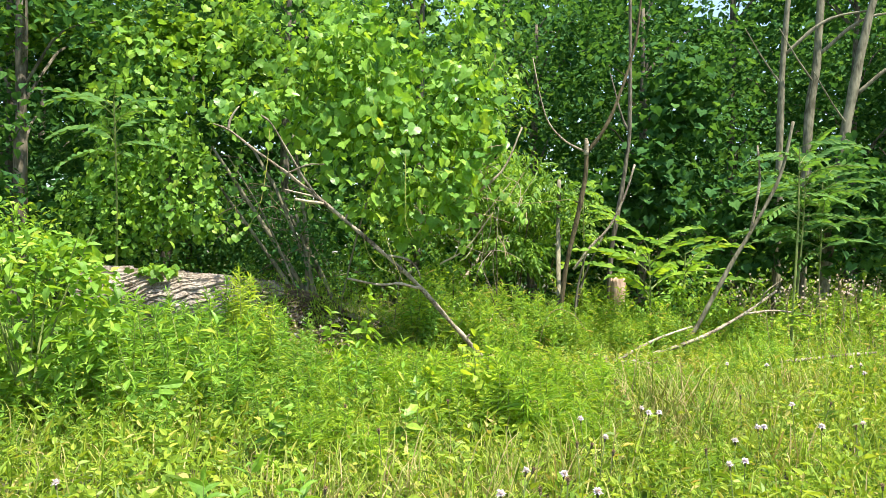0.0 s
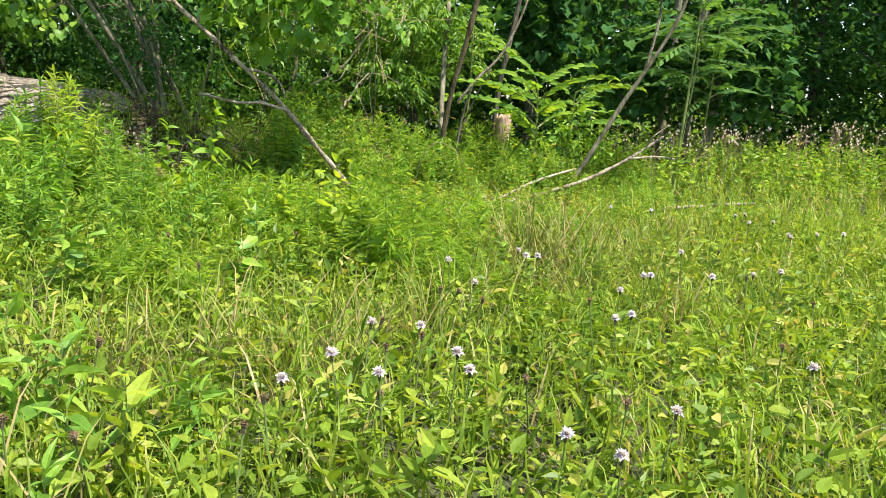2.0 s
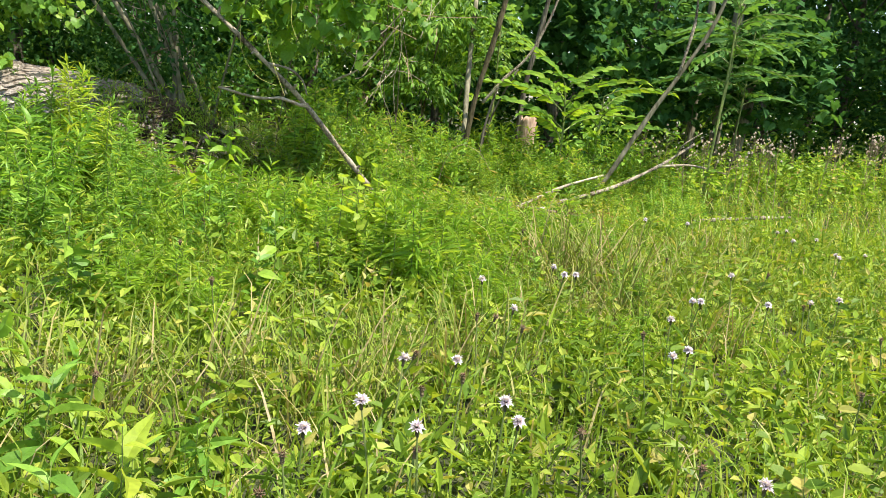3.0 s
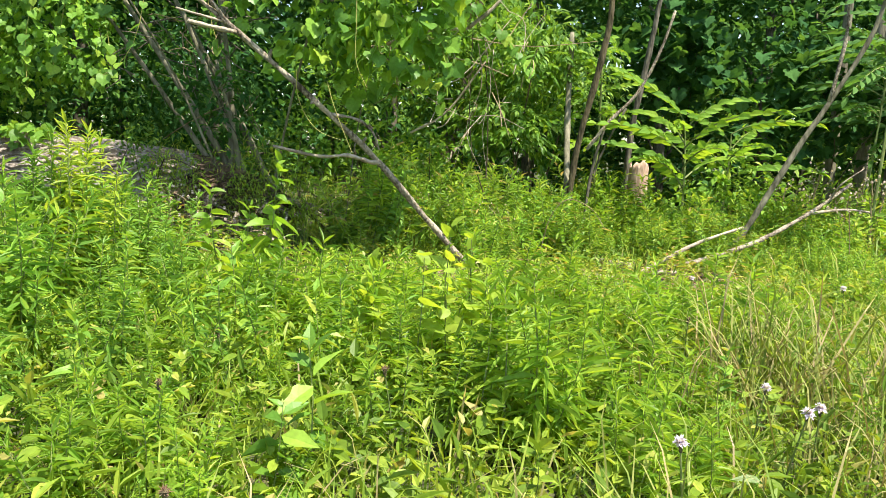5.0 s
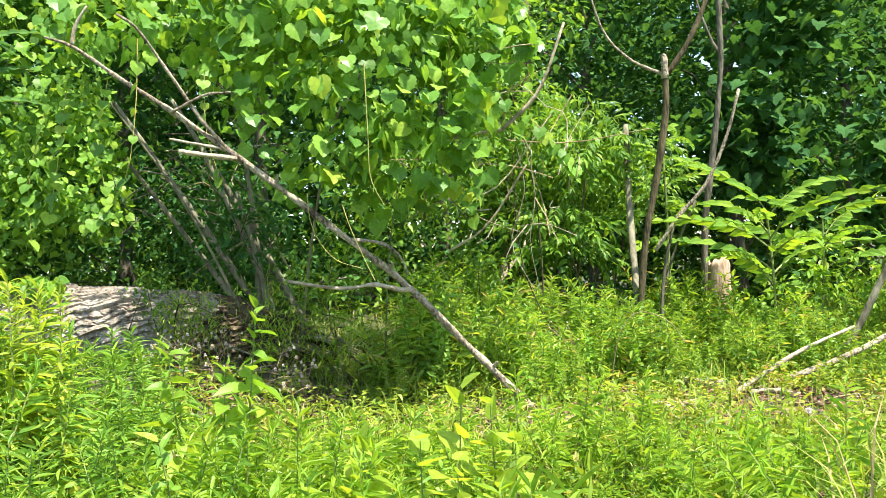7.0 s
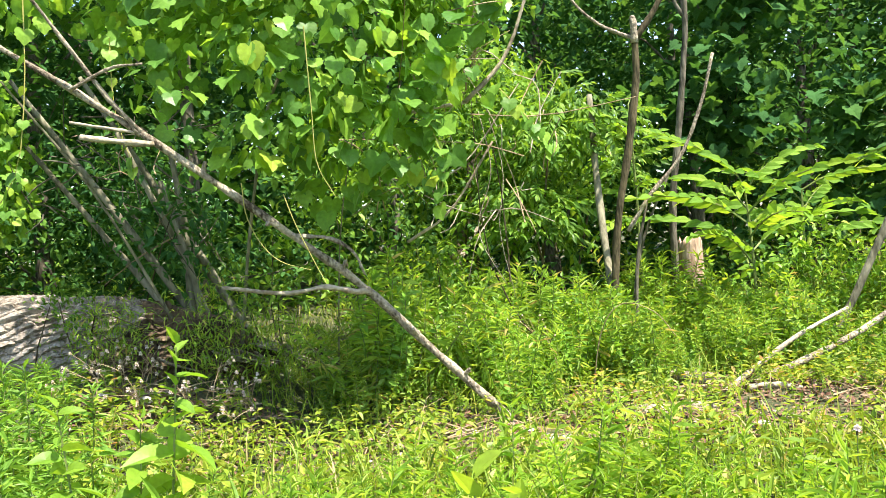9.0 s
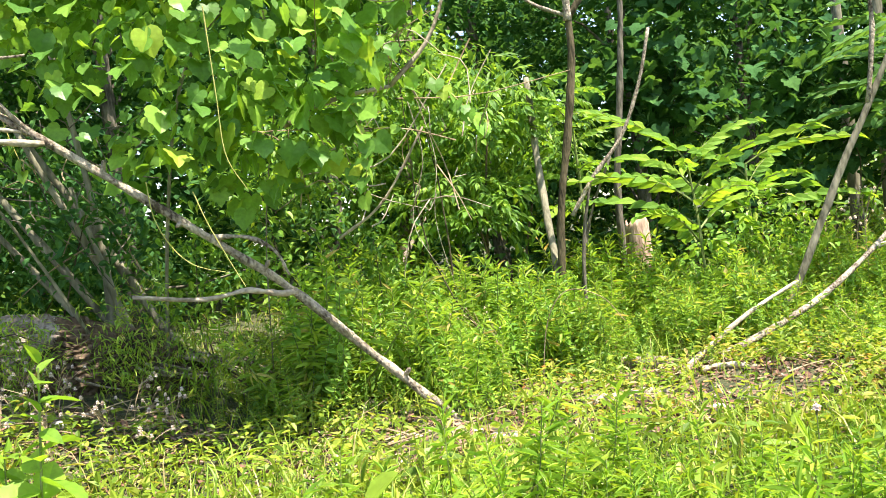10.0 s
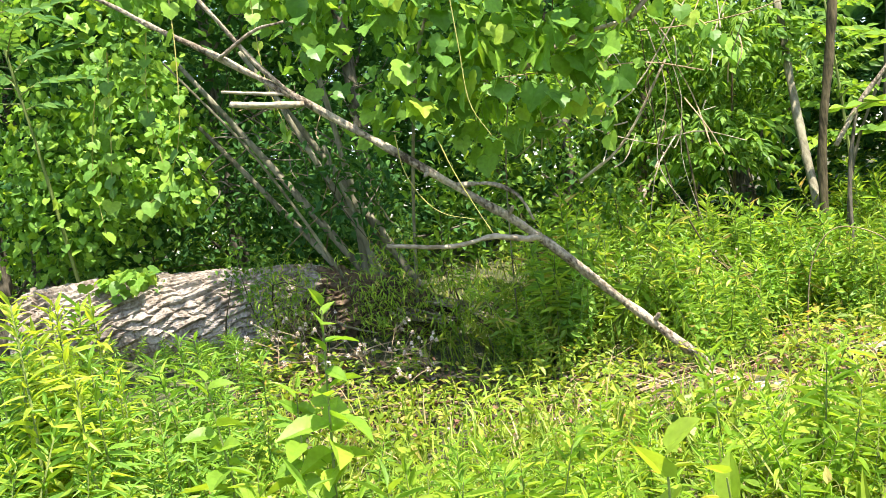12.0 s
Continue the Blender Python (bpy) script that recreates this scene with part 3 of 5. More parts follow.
# ---- knapweed flowers ----
def knapweed():
    t = thing("knapweed_flower", (0, 0, 0), "pale lilac knapweed flower on a thin stem", "flower", "knapweed in the meadow")
    part("stem", tube([(0, 0, -0.02), (0.02, 0.01, 0.22), (0.03, 0.0, 0.48)], 0.004, 0.003, 5), M_STEM, t)
    head = part("flower_head", tube([(0.03, 0, 0.475), (0.03, 0, 0.49), (0.03, 0, 0.508)], 0.005, 0.007, 7), M_BUD, t)
    n = 60
    part("petals", spread(OVAL, np.tile((0.03, 0, 0.503), (n, 1)), np.arange(n) * 2.4, np.linspace(-0.15, 1.4, n), 0.0, rng.uniform(0.016, 0.029, n)), M_LILAC, head)
    n = 8
    u = rng.uniform(0.05, 0.4, n)
    part("leaves", spread(LANCE, np.stack([0.01 + 0 * u, 0 * u, u], 1), np.arange(n) * 2.4, 0.5, 0.0, 0.07), M_FORB, t)
    return t


first = knapweed()
SPOTS = [(0.35, 4.32), (0.18, 3.99), (0.74, 5.58), (0.68, 4.85), (1.21, 6.55), (1.31, 6.25), (1.16, 6.14), (1.48, 4.77), (1.42, 4.45), (0.96, 3.16), (1.16, 3.3), (0.16, 3.68),
         (-0.11, 3.58), (0.55, 3.76), (1.99, 5.83), (1.88, 3.71), (0.84, 3.35), (2.32, 5.77), (2.32, 6.12), (1.56, 5.17), (2.68, 5.79), (-1.94, 3.68), (-1.88, 3.4), (0.31, 3.48)]
first.matrix_basis = pose(0.49, 3.67, float(ground_z(0.49, 3.67)))
for x, y in SPOTS + [(rng.uniform(1.5, 5.5), rng.uniform(4.5, 9.5)) for _ in range(16)]:
    copy_thing(first, pose(x, y, float(ground_z(x, y)) - rng.uniform(0, 0.1), rng.normal(0, 7), rng.normal(0, 7), rng.uniform(0, 360)))


def spent_knapweed():
    t = thing("spent_knapweed", (0, 0, 0), "knapweed stem with a spent brown flower head", "flower", "spent knapweed in the meadow")
    part("stem", tube([(0, 0, -0.02), (-0.02, 0.01, 0.22), (-0.01, 0.02, 0.46)], 0.004, 0.003, 5), M_STEM, t)
    head = part("flower_head", tube([(-0.01, 0.02, 0.455), (-0.01, 0.02, 0.468), (-0.01, 0.02, 0.485)], 0.006, 0.009, 7), M_BUD, t)
    n = 34
    part("bracts", spread(LANCE, np.tile((-0.01, 0.02, 0.478), (n, 1)), np.arange(n) * 2.4, np.linspace(0.2, 1.4, n), 0.0, rng.uniform(0.016, 0.026, n)), M_DEADLEAF, head)
    return t


spent = spent_knapweed()
spent.matrix_basis = pose(0.42, 3.9, float(ground_z(0.42, 3.9)))
for x, y in [(0.3, 3.75), (0.1, 4.2), (-0.75, 3.1), (-0.6, 3.3), (-0.9, 3.2), (0.85, 3.9), (1.3, 4.6), (1.1, 3.6), (0.55, 4.7), (-0.05, 3.4)] + [(rng.uniform(-1.2, 3.5), rng.uniform(3.0, 8.0)) for _ in range(16)]:
    copy_thing(spent, pose(x, y, float(ground_z(x, y)) - rng.uniform(0, 0.08), rng.normal(0, 7), rng.normal(0, 7), rng.uniform(0, 360)))


def dried_heads(name, spots, height, label, puff=0.018):
    """Dead stalks with pale fluffy heads."""
    stalks, puffs = [], []
    for x, y in spots:
        z, h = float(ground_z(x, y)), height * rng.uniform(0.75, 1.1)
        lean = rng.normal(0, 0.09, 2)
        top = np.array([x + lean[0], y + lean[1], z + h])
        stalks.append(tube([(x, y, z - 0.02), (x + lean[0] * 0.3, y + lean[1] * 0.3, z + h * 0.5), top], 0.005, 0.003, 4, 5))
        for _ in range(rng.integers(3, 7)):
            b = (x + lean[0] * 0.6, y + lean[1] * 0.6, z + h * rng.uniform(0.6, 0.85))
            e = top + rng.normal(0, 0.09, 3) * (1, 1, 0.6)
            stalks.append(tube([b, (np.array(b) + e) / 2 + (0, 0, 0.01), e], 0.003, 0.002, 3, 4))
            n = 14
            puffs.append(spread(ROUND, np.tile(e, (n, 1)), np.arange(n) * 2.4, np.linspace(-0.9, 1.4, n), 0.0, puff * rng.uniform(0.75, 1.25)))
    ob = new(name, mesh_of(name, *join(*stalks), M_DRY))
    tagged(ob, label, "dried weeds", kind="stuff")
    part("seed_heads", join(*puffs), M_FLUFF, ob, "pale fluffy seed heads")


dried_heads("dried_thistles", [(rng.uniform(4.2, 10.0), rng.uniform(12.4, 16.5)) for _ in range(80)], 1.05, "dead brown thistle stalks with pale fluffy heads in the weeds", 0.02)
dried_heads("pale_flowers", [(rng.uniform(-3.4, -1.9), rng.uniform(10.9, 11.8)) for _ in range(20)], 0.3, "low dry stalks with pale flower heads beside the log", 0.019)

dried_heads("dead_stalks", [(rng.uniform(-0.6, 0.7), rng.uniform(12.2, 13.2)) for _ in range(8)], 0.75, "dead brown weed stalks standing among the green herbs", 0.011)


# ---- litter around the fallen branches ----
def litter():
    n = 15000
    x, y = patch(n, -3.6, 5.0, 10.0, 13.4)
    keep = rng.random(n) < litter_zone(x, y)
    x, y = x[keep], y[keep]
    pos = np.stack([x, y, ground_z(x, y) + rng.uniform(0.005, 0.03, len(x))], 1)
    ob = new("leaf_litter", mesh_of("leaf_litter", *spread(OVAL, pos, rng.uniform(0, 6.28, len(x)), rng.normal(0, 0.3, len(x)), rng.normal(0, 0.4, len(x)), rng.uniform(0.03, 0.085, len(x))), M_DEADLEAF))
    tagged(ob, "brown dead leaves scattered on the soil", "leaf litter", kind="stuff")
    # low plants in clumps, bare soil between them
    n = 1650
    cx, cy = patch(n, -3.6, 5.2, 9.9, 13.4)
    full = np.sin(2.1 * cx + 1.3 * np.sin(1.9 * cy)) * np.sin(2.7 * cy + cx) + 0.6 * step01(-0.4, -0.9, cx) * step01(-2.5, -1.9, cx) - 0.5 * step01(-2.1, -2.5, cx)
    keep = (rng.random(n) < litter_zone(cx, cy)) & (full > 0.0)
    cx, cy = cx[keep], cy[keep]
    gold = rng.random(len(cx)) < 0.16 + 0.32 * step01(-0.5, 0.8, cx) - 0.08 * step01(-0.6, -1.2, cx)
    for name, mat, sel, label in (("creeping_plants", M_YELLOW, gold, "yellowing creeping plants over the litter"), ("ground_cover", M_FORB, ~gold, "low green ground cover under the dead tree")):
        m, each = sel.sum(), 17
        tall = np.repeat(rng.uniform(0.07, 0.3, m), each)
        u = np.tile(np.linspace(0.15, 1, each), m)
        out = rng.uniform(0.02, 0.11, m * each)
        ang = rng.uniform(0, 6.28, m * each)
        px, py = np.repeat(cx[sel], each) + out * np.cos(ang), np.repeat(cy[sel], each) + out * np.sin(ang)
        pos = np.stack([px, py, ground_z(px, py) + u * tall], 1)
        geo = spread(EGG, pos, ang - 1.57 + rng.normal(0, 0.5, m * each), rng.normal(0.05, 0.35, m * each), rng.normal(0, 0.3, m * each), rng.uniform(0.03, 0.085, m * each))
        ob = new(name, mesh_of(name, *geo, mat))
        tagged(ob, label, "weeds", kind="stuff")

    # dry twigs strewn over the soil
    n = 420
    x, y = patch(n, -3.6, 3.9, 10.1, 13.2)
    keep = rng.random(n) < litter_zone(x, y)
    twigs = []
    for px, py in zip(x[keep], y[keep]):
        a, k = rng.uniform(0, 6.28), rng.uniform(0.06, 0.3)
        z = float(ground_z(px, py)) + 0.03
        dx, dy = k * math.cos(a), k * math.sin(a)
        twigs.append(tube([(px - dx, py - dy, z), (px + rng.normal(0, 0.03), py + rng.normal(0, 0.03), z + rng.uniform(0, 0.07)), (px + dx, py + dy, z + rng.uniform(-0.01, 0.1))], 0.008, 0.003, 4, 5))
    ob = new("dry_twigs", mesh_of("dry_twigs", *join(*twigs), M_DRY))
    tagged(ob, "pale dry twigs strewn over the leaf litter", "twigs", kind="stuff")


litter()


def wood_piece(name, a, b, r0, r1, mat, label, category="branch"):
    a, b = np.array(a, float), np.array(b, float)
    t = tagged(new(name, mesh_of(name, *tube([a - a, (b - a) * 0.5 + rng.normal(0, 0.015, 3), b - a], r0, r1, 8, 9, 0.2), mat, True)), label, category)
    t.location = a
    return t


wood_piece("driftwood_piece", (1.32, 13.5, -0.06), (1.75, 13.55, -0.05), 0.045, 0.03, M_BARE, "pale bare wood piece lying on the litter", "wood")
wood_piece("driftwood_piece", (2.0, 12.1, 0.05), (2.4, 12.0, 0.05), 0.03, 0.02, M_BARE, "pale bare wood piece lying on the litter", "wood")
wood_piece("rotten_board", (0.95, 11.55, 0.03), (1.6, 11.62, 0.03), 0.07, 0.06, M_DEADWOOD, "rotten dark wood chunk half buried in litter", "wood")
wood_piece("rotten_board", (1.9, 12.75, -0.0), (1.55, 12.95, 0.03), 0.06, 0.05, M_DEADWOOD, "rotten dark wood chunk half buried in litter", "wood")
wood_piece("wood_chip", (-2.95, 11.55, 0.41), (-2.6, 11.5, 0.41), 0.03, 0.02, M_BARE, "pale splintered wood piece beside the log", "wood")
wood_piece("fallen_stick", (4.0, 11.2, 0.22), (5.5, 11.7, 0.34), 0.03, 0.015, M_DEADWOOD, "bare stick lying in the meadow weeds")


def stone(at, size):
    bm = bmesh.new()
    bmesh.ops.create_icosphere(bm, subdivisions=2, radius=1)
    for v in bm.verts:
        k = 1 + 0.25 * noise.noise(v.co * 1.4 + Vector((at[0], at[1], 0)))
        v.co = Vector((v.co.x * k * size, v.co.y * k * size * 0.8, v.co.z * k * size * 0.6))
    me = bpy.data.meshes.new("stone")
    bm.to_mesh(me)
    bm.free()
    me.materials.append(M_STONE)
    ob = new("stone", me)
    ob.location = (at[0], at[1], float(ground_z(at[0], at[1])) + size * 0.25)
    tagged(ob, "small pale stone lying in the litter", "stone", "stones in the litter")


for sx, sy, ss in ((0.3, 11.0, 0.07), (0.42, 11.1, 0.05), (0.16, 11.25, 0.06), (0.9, 10.75, 0.05), (1.75, 11.0, 0.06), (-2.75, 11.35, 0.06), (-3.1, 11.4, 0.05), (-0.25, 11.2, 0.05)):
    stone((sx, sy), ss)


# ---- the leaning dead tree ----
def leaning_tree():
    o = np.array([-0.01, 11.63, 0.0])
    t = thing("leaning_dead_tree", o, "leaning dead tree with bare forked branches", "dead tree")

    def limb(name, pts, r0, r1, mat=M_DEADWOOD, label=""):
        part(name, tube([np.array(p) - o for p in pts], r0, r1, 12, None, 0.2), mat, t, label, True)

    limb("trunk", [(0.12, 11.66, -0.1), (-0.01, 11.63, 0.07), (-0.45, 11.48, 0.55), (-0.953, 11.281, 1.12), (-1.3, 11.05, 1.46), (-1.8, 10.82, 1.9), (-2.302, 10.639, 2.322)], 0.036, 0.024)
    for k, (p, d) in enumerate((((-0.3, 11.53, 0.4), (0.05, -0.05, 0.06)), ((-0.62, 11.41, 0.76), (-0.03, -0.06, 0.05)), ((-1.12, 11.17, 1.3), (0.05, -0.04, 0.06)), ((-1.55, 10.93, 1.68), (-0.02, -0.06, -0.03)), ((-1.95, 10.77, 2.04), (0.03, -0.03, 0.07)))):
        limb("knot", [np.array(p), np.array(p) + np.array(d) * 0.6, np.array(p) + np.array(d)], 0.022, 0.01)
    limb("branch", [(-2.302, 10.639, 2.322), (-2.75, 10.55, 2.66), (-3.12, 10.48, 2.92), (-3.45, 10.4, 3.17), (-3.64, 10.3, 3.24)], 0.023, 0.01)
    limb("branch", [(-3.47, 10.4, 3.18), (-3.43, 10.4, 3.34), (-3.33, 10.4, 3.49)], 0.018, 0.01, M_BARE)
    limb("branch", [(-2.29, 10.64, 2.32), (-2.46, 10.55, 2.54), (-2.68, 10.45, 2.92), (-2.87, 10.33, 3.25), (-2.97, 10.2, 3.34)], 0.018, 0.01)
    limb("branch", [(-0.94, 11.28, 1.12), (-1.05, 11.19, 1.13), (-1.24, 11.1, 1.18), (-1.51, 11.01, 1.16), (-1.93, 10.92, 1.235)], 0.024, 0.013, M_BARE, "bleached bare side branch")
    limb("branch_stub", [(-2.28, 10.65, 2.32), (-2.49, 10.57, 2.36), (-2.72, 10.5, 2.41)], 0.014, 0.009, M_BARE, "broken pale stub")
    limb("branch_stub", [(-2.22, 10.62, 2.24), (-2.38, 10.4, 2.25), (-2.5, 10.2, 2.26)], 0.021, 0.016, M_BARE, "broken pale stub")
    limb("twig", [(-2.7, 10.5, 2.62), (-2.42, 10.5, 2.74), (-2.2, 10.5, 2.75)], 0.014, 0.007)
    limb("twig", [(-1.4, 11.0, 1.56), (-1.16, 11.0, 1.53), (-1.0, 11.02, 1.42), (-0.93, 11.05, 1.25)], 0.018, 0.008)


leaning_tree()


# ---- thin broken trees and sticks behind ----
def stick_tree(name, base, limbs, mat, label, category="dead tree"):
    o = np.array(base, float)
    t = thing(name, o, label, category)
    for i, (kind, pts, r0, r1, m) in enumerate(limbs):
        part(kind, tube([np.array(p) - o for p in pts], r0, r1, 9, None, 0.12), m or mat, t, "", True)
    return t


stick_tree("forked_thin_tree", (1.23, 14.17, -0.12), [
    ("trunk", [(1.23, 14.17, -0.2), (1.28, 14.17, 0.75), (1.36, 14.17, 1.5), (1.53, 14.17, 2.3), (1.65, 14.17, 3.0), (1.67, 14.17, 3.5)], 0.047, 0.036, None),
    ("branch", [(1.67, 14.17, 3.42), (1.97, 14.17, 3.86), (2.22, 14.2, 4.45), (2.5, 14.3, 5.4), (2.6, 14.3, 6.4)], 0.035, 0.018, None),
    ("branch", [(1.67, 14.17, 3.44), (1.31, 14.17, 3.62), (1.02, 14.17, 3.92), (0.86, 14.17, 4.34), (0.7, 14.2, 5.1)], 0.022, 0.01, M_DEADWOOD),
    ("branch_stub", [(1.66, 14.17, 3.4), (1.66, 14.15, 3.6), (1.65, 14.15, 3.68)], 0.045, 0.03, M_DEADWOOD),
    ("dead_stem", [(1.25, 14.2, 0.75), (1.25, 14.62, 1.45), (1.27, 15.01, 2.17), (1.3, 15.36, 3.06)], 0.047, 0.038, M_OLIVE)], M_BROWN, "thin brown forked tree with a broken dead stem", "tree")
stick_tree("dead_pole", (1.57, 14.43, -0.1), [
    ("trunk", [(1.5, 14.43, -0.15), (1.58, 14.43, 1.0), (1.74, 14.43, 1.74)], 0.022, 0.016, M_GREY),
    ("branch", [(1.5, 14.4, 1.38), (1.79, 14.43, 1.78), (2.14, 14.43, 2.18), (2.39, 14.43, 2.73), (2.55, 14.43, 3.27)], 0.026, 0.018, None),
    ("branch", [(1.55, 14.9, 0.2), (1.68, 15.0, 0.93), (1.84, 15.0, 1.44), (2.06, 14.8, 1.98)], 0.02, 0.014, M_GREY)], M_DEADWOOD, "thin bleached dead stick rising at an angle")
stick_tree("slender_tree", (2.46, 16.5, -0.05), [
    ("trunk", [(2.46, 16.5, -0.1), (2.46, 16.5, 1.5), (2.58, 16.5, 2.43), (2.73, 16.5, 3.5), (2.8, 16.5, 4.5), (2.75, 16.5, 7.5)], 0.055, 0.035, None),
    ("branch", [(2.78, 16.5, 4.2), (2.63, 16.5, 4.51), (2.4, 16.6, 5.4)], 0.03, 0.012, None)], M_GREY, "slender grey tree trunk behind the stump", "tree")
stick_tree("leaning_pole_tree", (3.05, 13.5, -0.05), [
    ("trunk", [(2.95, 13.5, -0.15), (3.39, 13.5, 0.4), (3.71, 13.5, 1.0), (4.02, 13.5, 1.6), (4.36, 13.5, 2.2), (4.75, 13.5, 3.0), (4.95, 13.5, 3.9)], 0.04, 0.026, None),
    ("branch", [(4.3, 13.5, 2.1), (4.42, 13.5, 2.9), (4.38, 13.5, 3.5)], 0.028, 0.014, M_DEADWOOD)], M_OLIVE, "thin leaning olive-brown tree stem beside the weeds", "tree")
stick_tree("broken_sapling", (-1.4, 18.0, 0.0), [
    ("stem", [(-1.5, 17.9, 0.0), (-1.39, 18.0, 0.23), (-0.77, 18.6, 0.8), (-0.15, 19.2, 1.7)], 0.055, 0.035, None)], M_BARE, "pale snapped sapling leaning in the herbs")
stick_tree("dark_tree", (-0.8, 19.5, 0.0), [
    ("trunk", [(-0.8, 19.5, -0.1), (-0.7, 19.5, 1.0), (-0.49, 19.5, 1.7), (-0.3, 19.5, 2.6), (-0.16, 19.5, 3.3), (0.0, 19.6, 6.5)], 0.15, 0.09, None)], M_BROWN, "dark tree trunk standing in the thicket", "tree")
stick_tree("fallen_branch", (1.85, 12.2, 0.0), [
    ("branch", [(1.8, 12.2, -0.03), (2.25, 12.5, 0.18), (2.7, 12.8, 0.36), (3.3, 13.2, 0.52)], 0.026, 0.016, None)], M_BARE, "pale fallen branch propped up from the litter", "branch")
stick_tree("fallen_branch", (1.94, 12.3, 0.0), [
    ("branch", [(1.9, 12.3, -0.02), (2.6, 12.6, 0.14), (3.4, 13.0, 0.37), (4.2, 13.5, 0.72), (4.9, 14.0, 1.1)], 0.034, 0.021, None),
    ("twig", [(4.2, 13.5, 0.72), (4.8, 13.7, 0.78), (5.4, 13.7, 0.7)], 0.022, 0.01, M_BARE),
    ("twig", [(4.55, 13.75, 0.9), (4.6, 13.6, 1.1), (4.85, 13.6, 1.3)], 0.016, 0.008, None)], M_DEADWOOD, "long bare fallen branch with a forked end", "branch")


stick_tree("dry_stalk", (0.8, 12.3, 0.0), [
    ("stalk", [(0.75, 12.3, -0.03), (0.85, 12.25, 0.55), (1.03, 12.2, 0.8), (1.3, 12.2, 0.72), (1.47, 12.2, 0.5)], 0.005, 0.003, None)], M_DRY, "pale dry stalk arching over the herbs", "dry stalk")


def stump():
    """A snapped trunk with ragged splinters at its top."""
    o = np.array([2.53, 15.9, -0.05])
    t = thing("tree_stump", o, "broken pinkish stump with peeled bark among herbs", "stump")
    sides, rows = 18, 16
    v, f = [], []
    for i in range(rows):
        for j in range(sides):
            a, u = 2 * math.pi * j / sides, i / (rows - 1)
            h = 0.96 + 0.16 * noise.noise(Vector((math.cos(a) * 1.6, math.sin(a) * 1.6, 3)))
            r = 0.145 * (1.25 - 0.25 * u) * (1 + 0.13 * noise.noise(Vector((math.cos(a) * 2, math.sin(a) * 2, u * 2))))
            v.append((r * math.cos(a), r * math.sin(a), u * (h + 0.28)))
    for i in range(rows - 1):
        for j in range(sides):
            p, q = i * sides + j, i * sides + (j + 1) % sides
            f += [(p, q, q + sides), (p, q + sides, p + sides)]
    v.append((0, 0, 0.85))
    m = (rows - 1) * sides
    f += [(m + j, m + (j + 1) % sides, len(v) - 1) for j in range(sides)]
    part("trunk", (np.array(v), np.array(f)), M_STUMP, t, "", True)


stump()


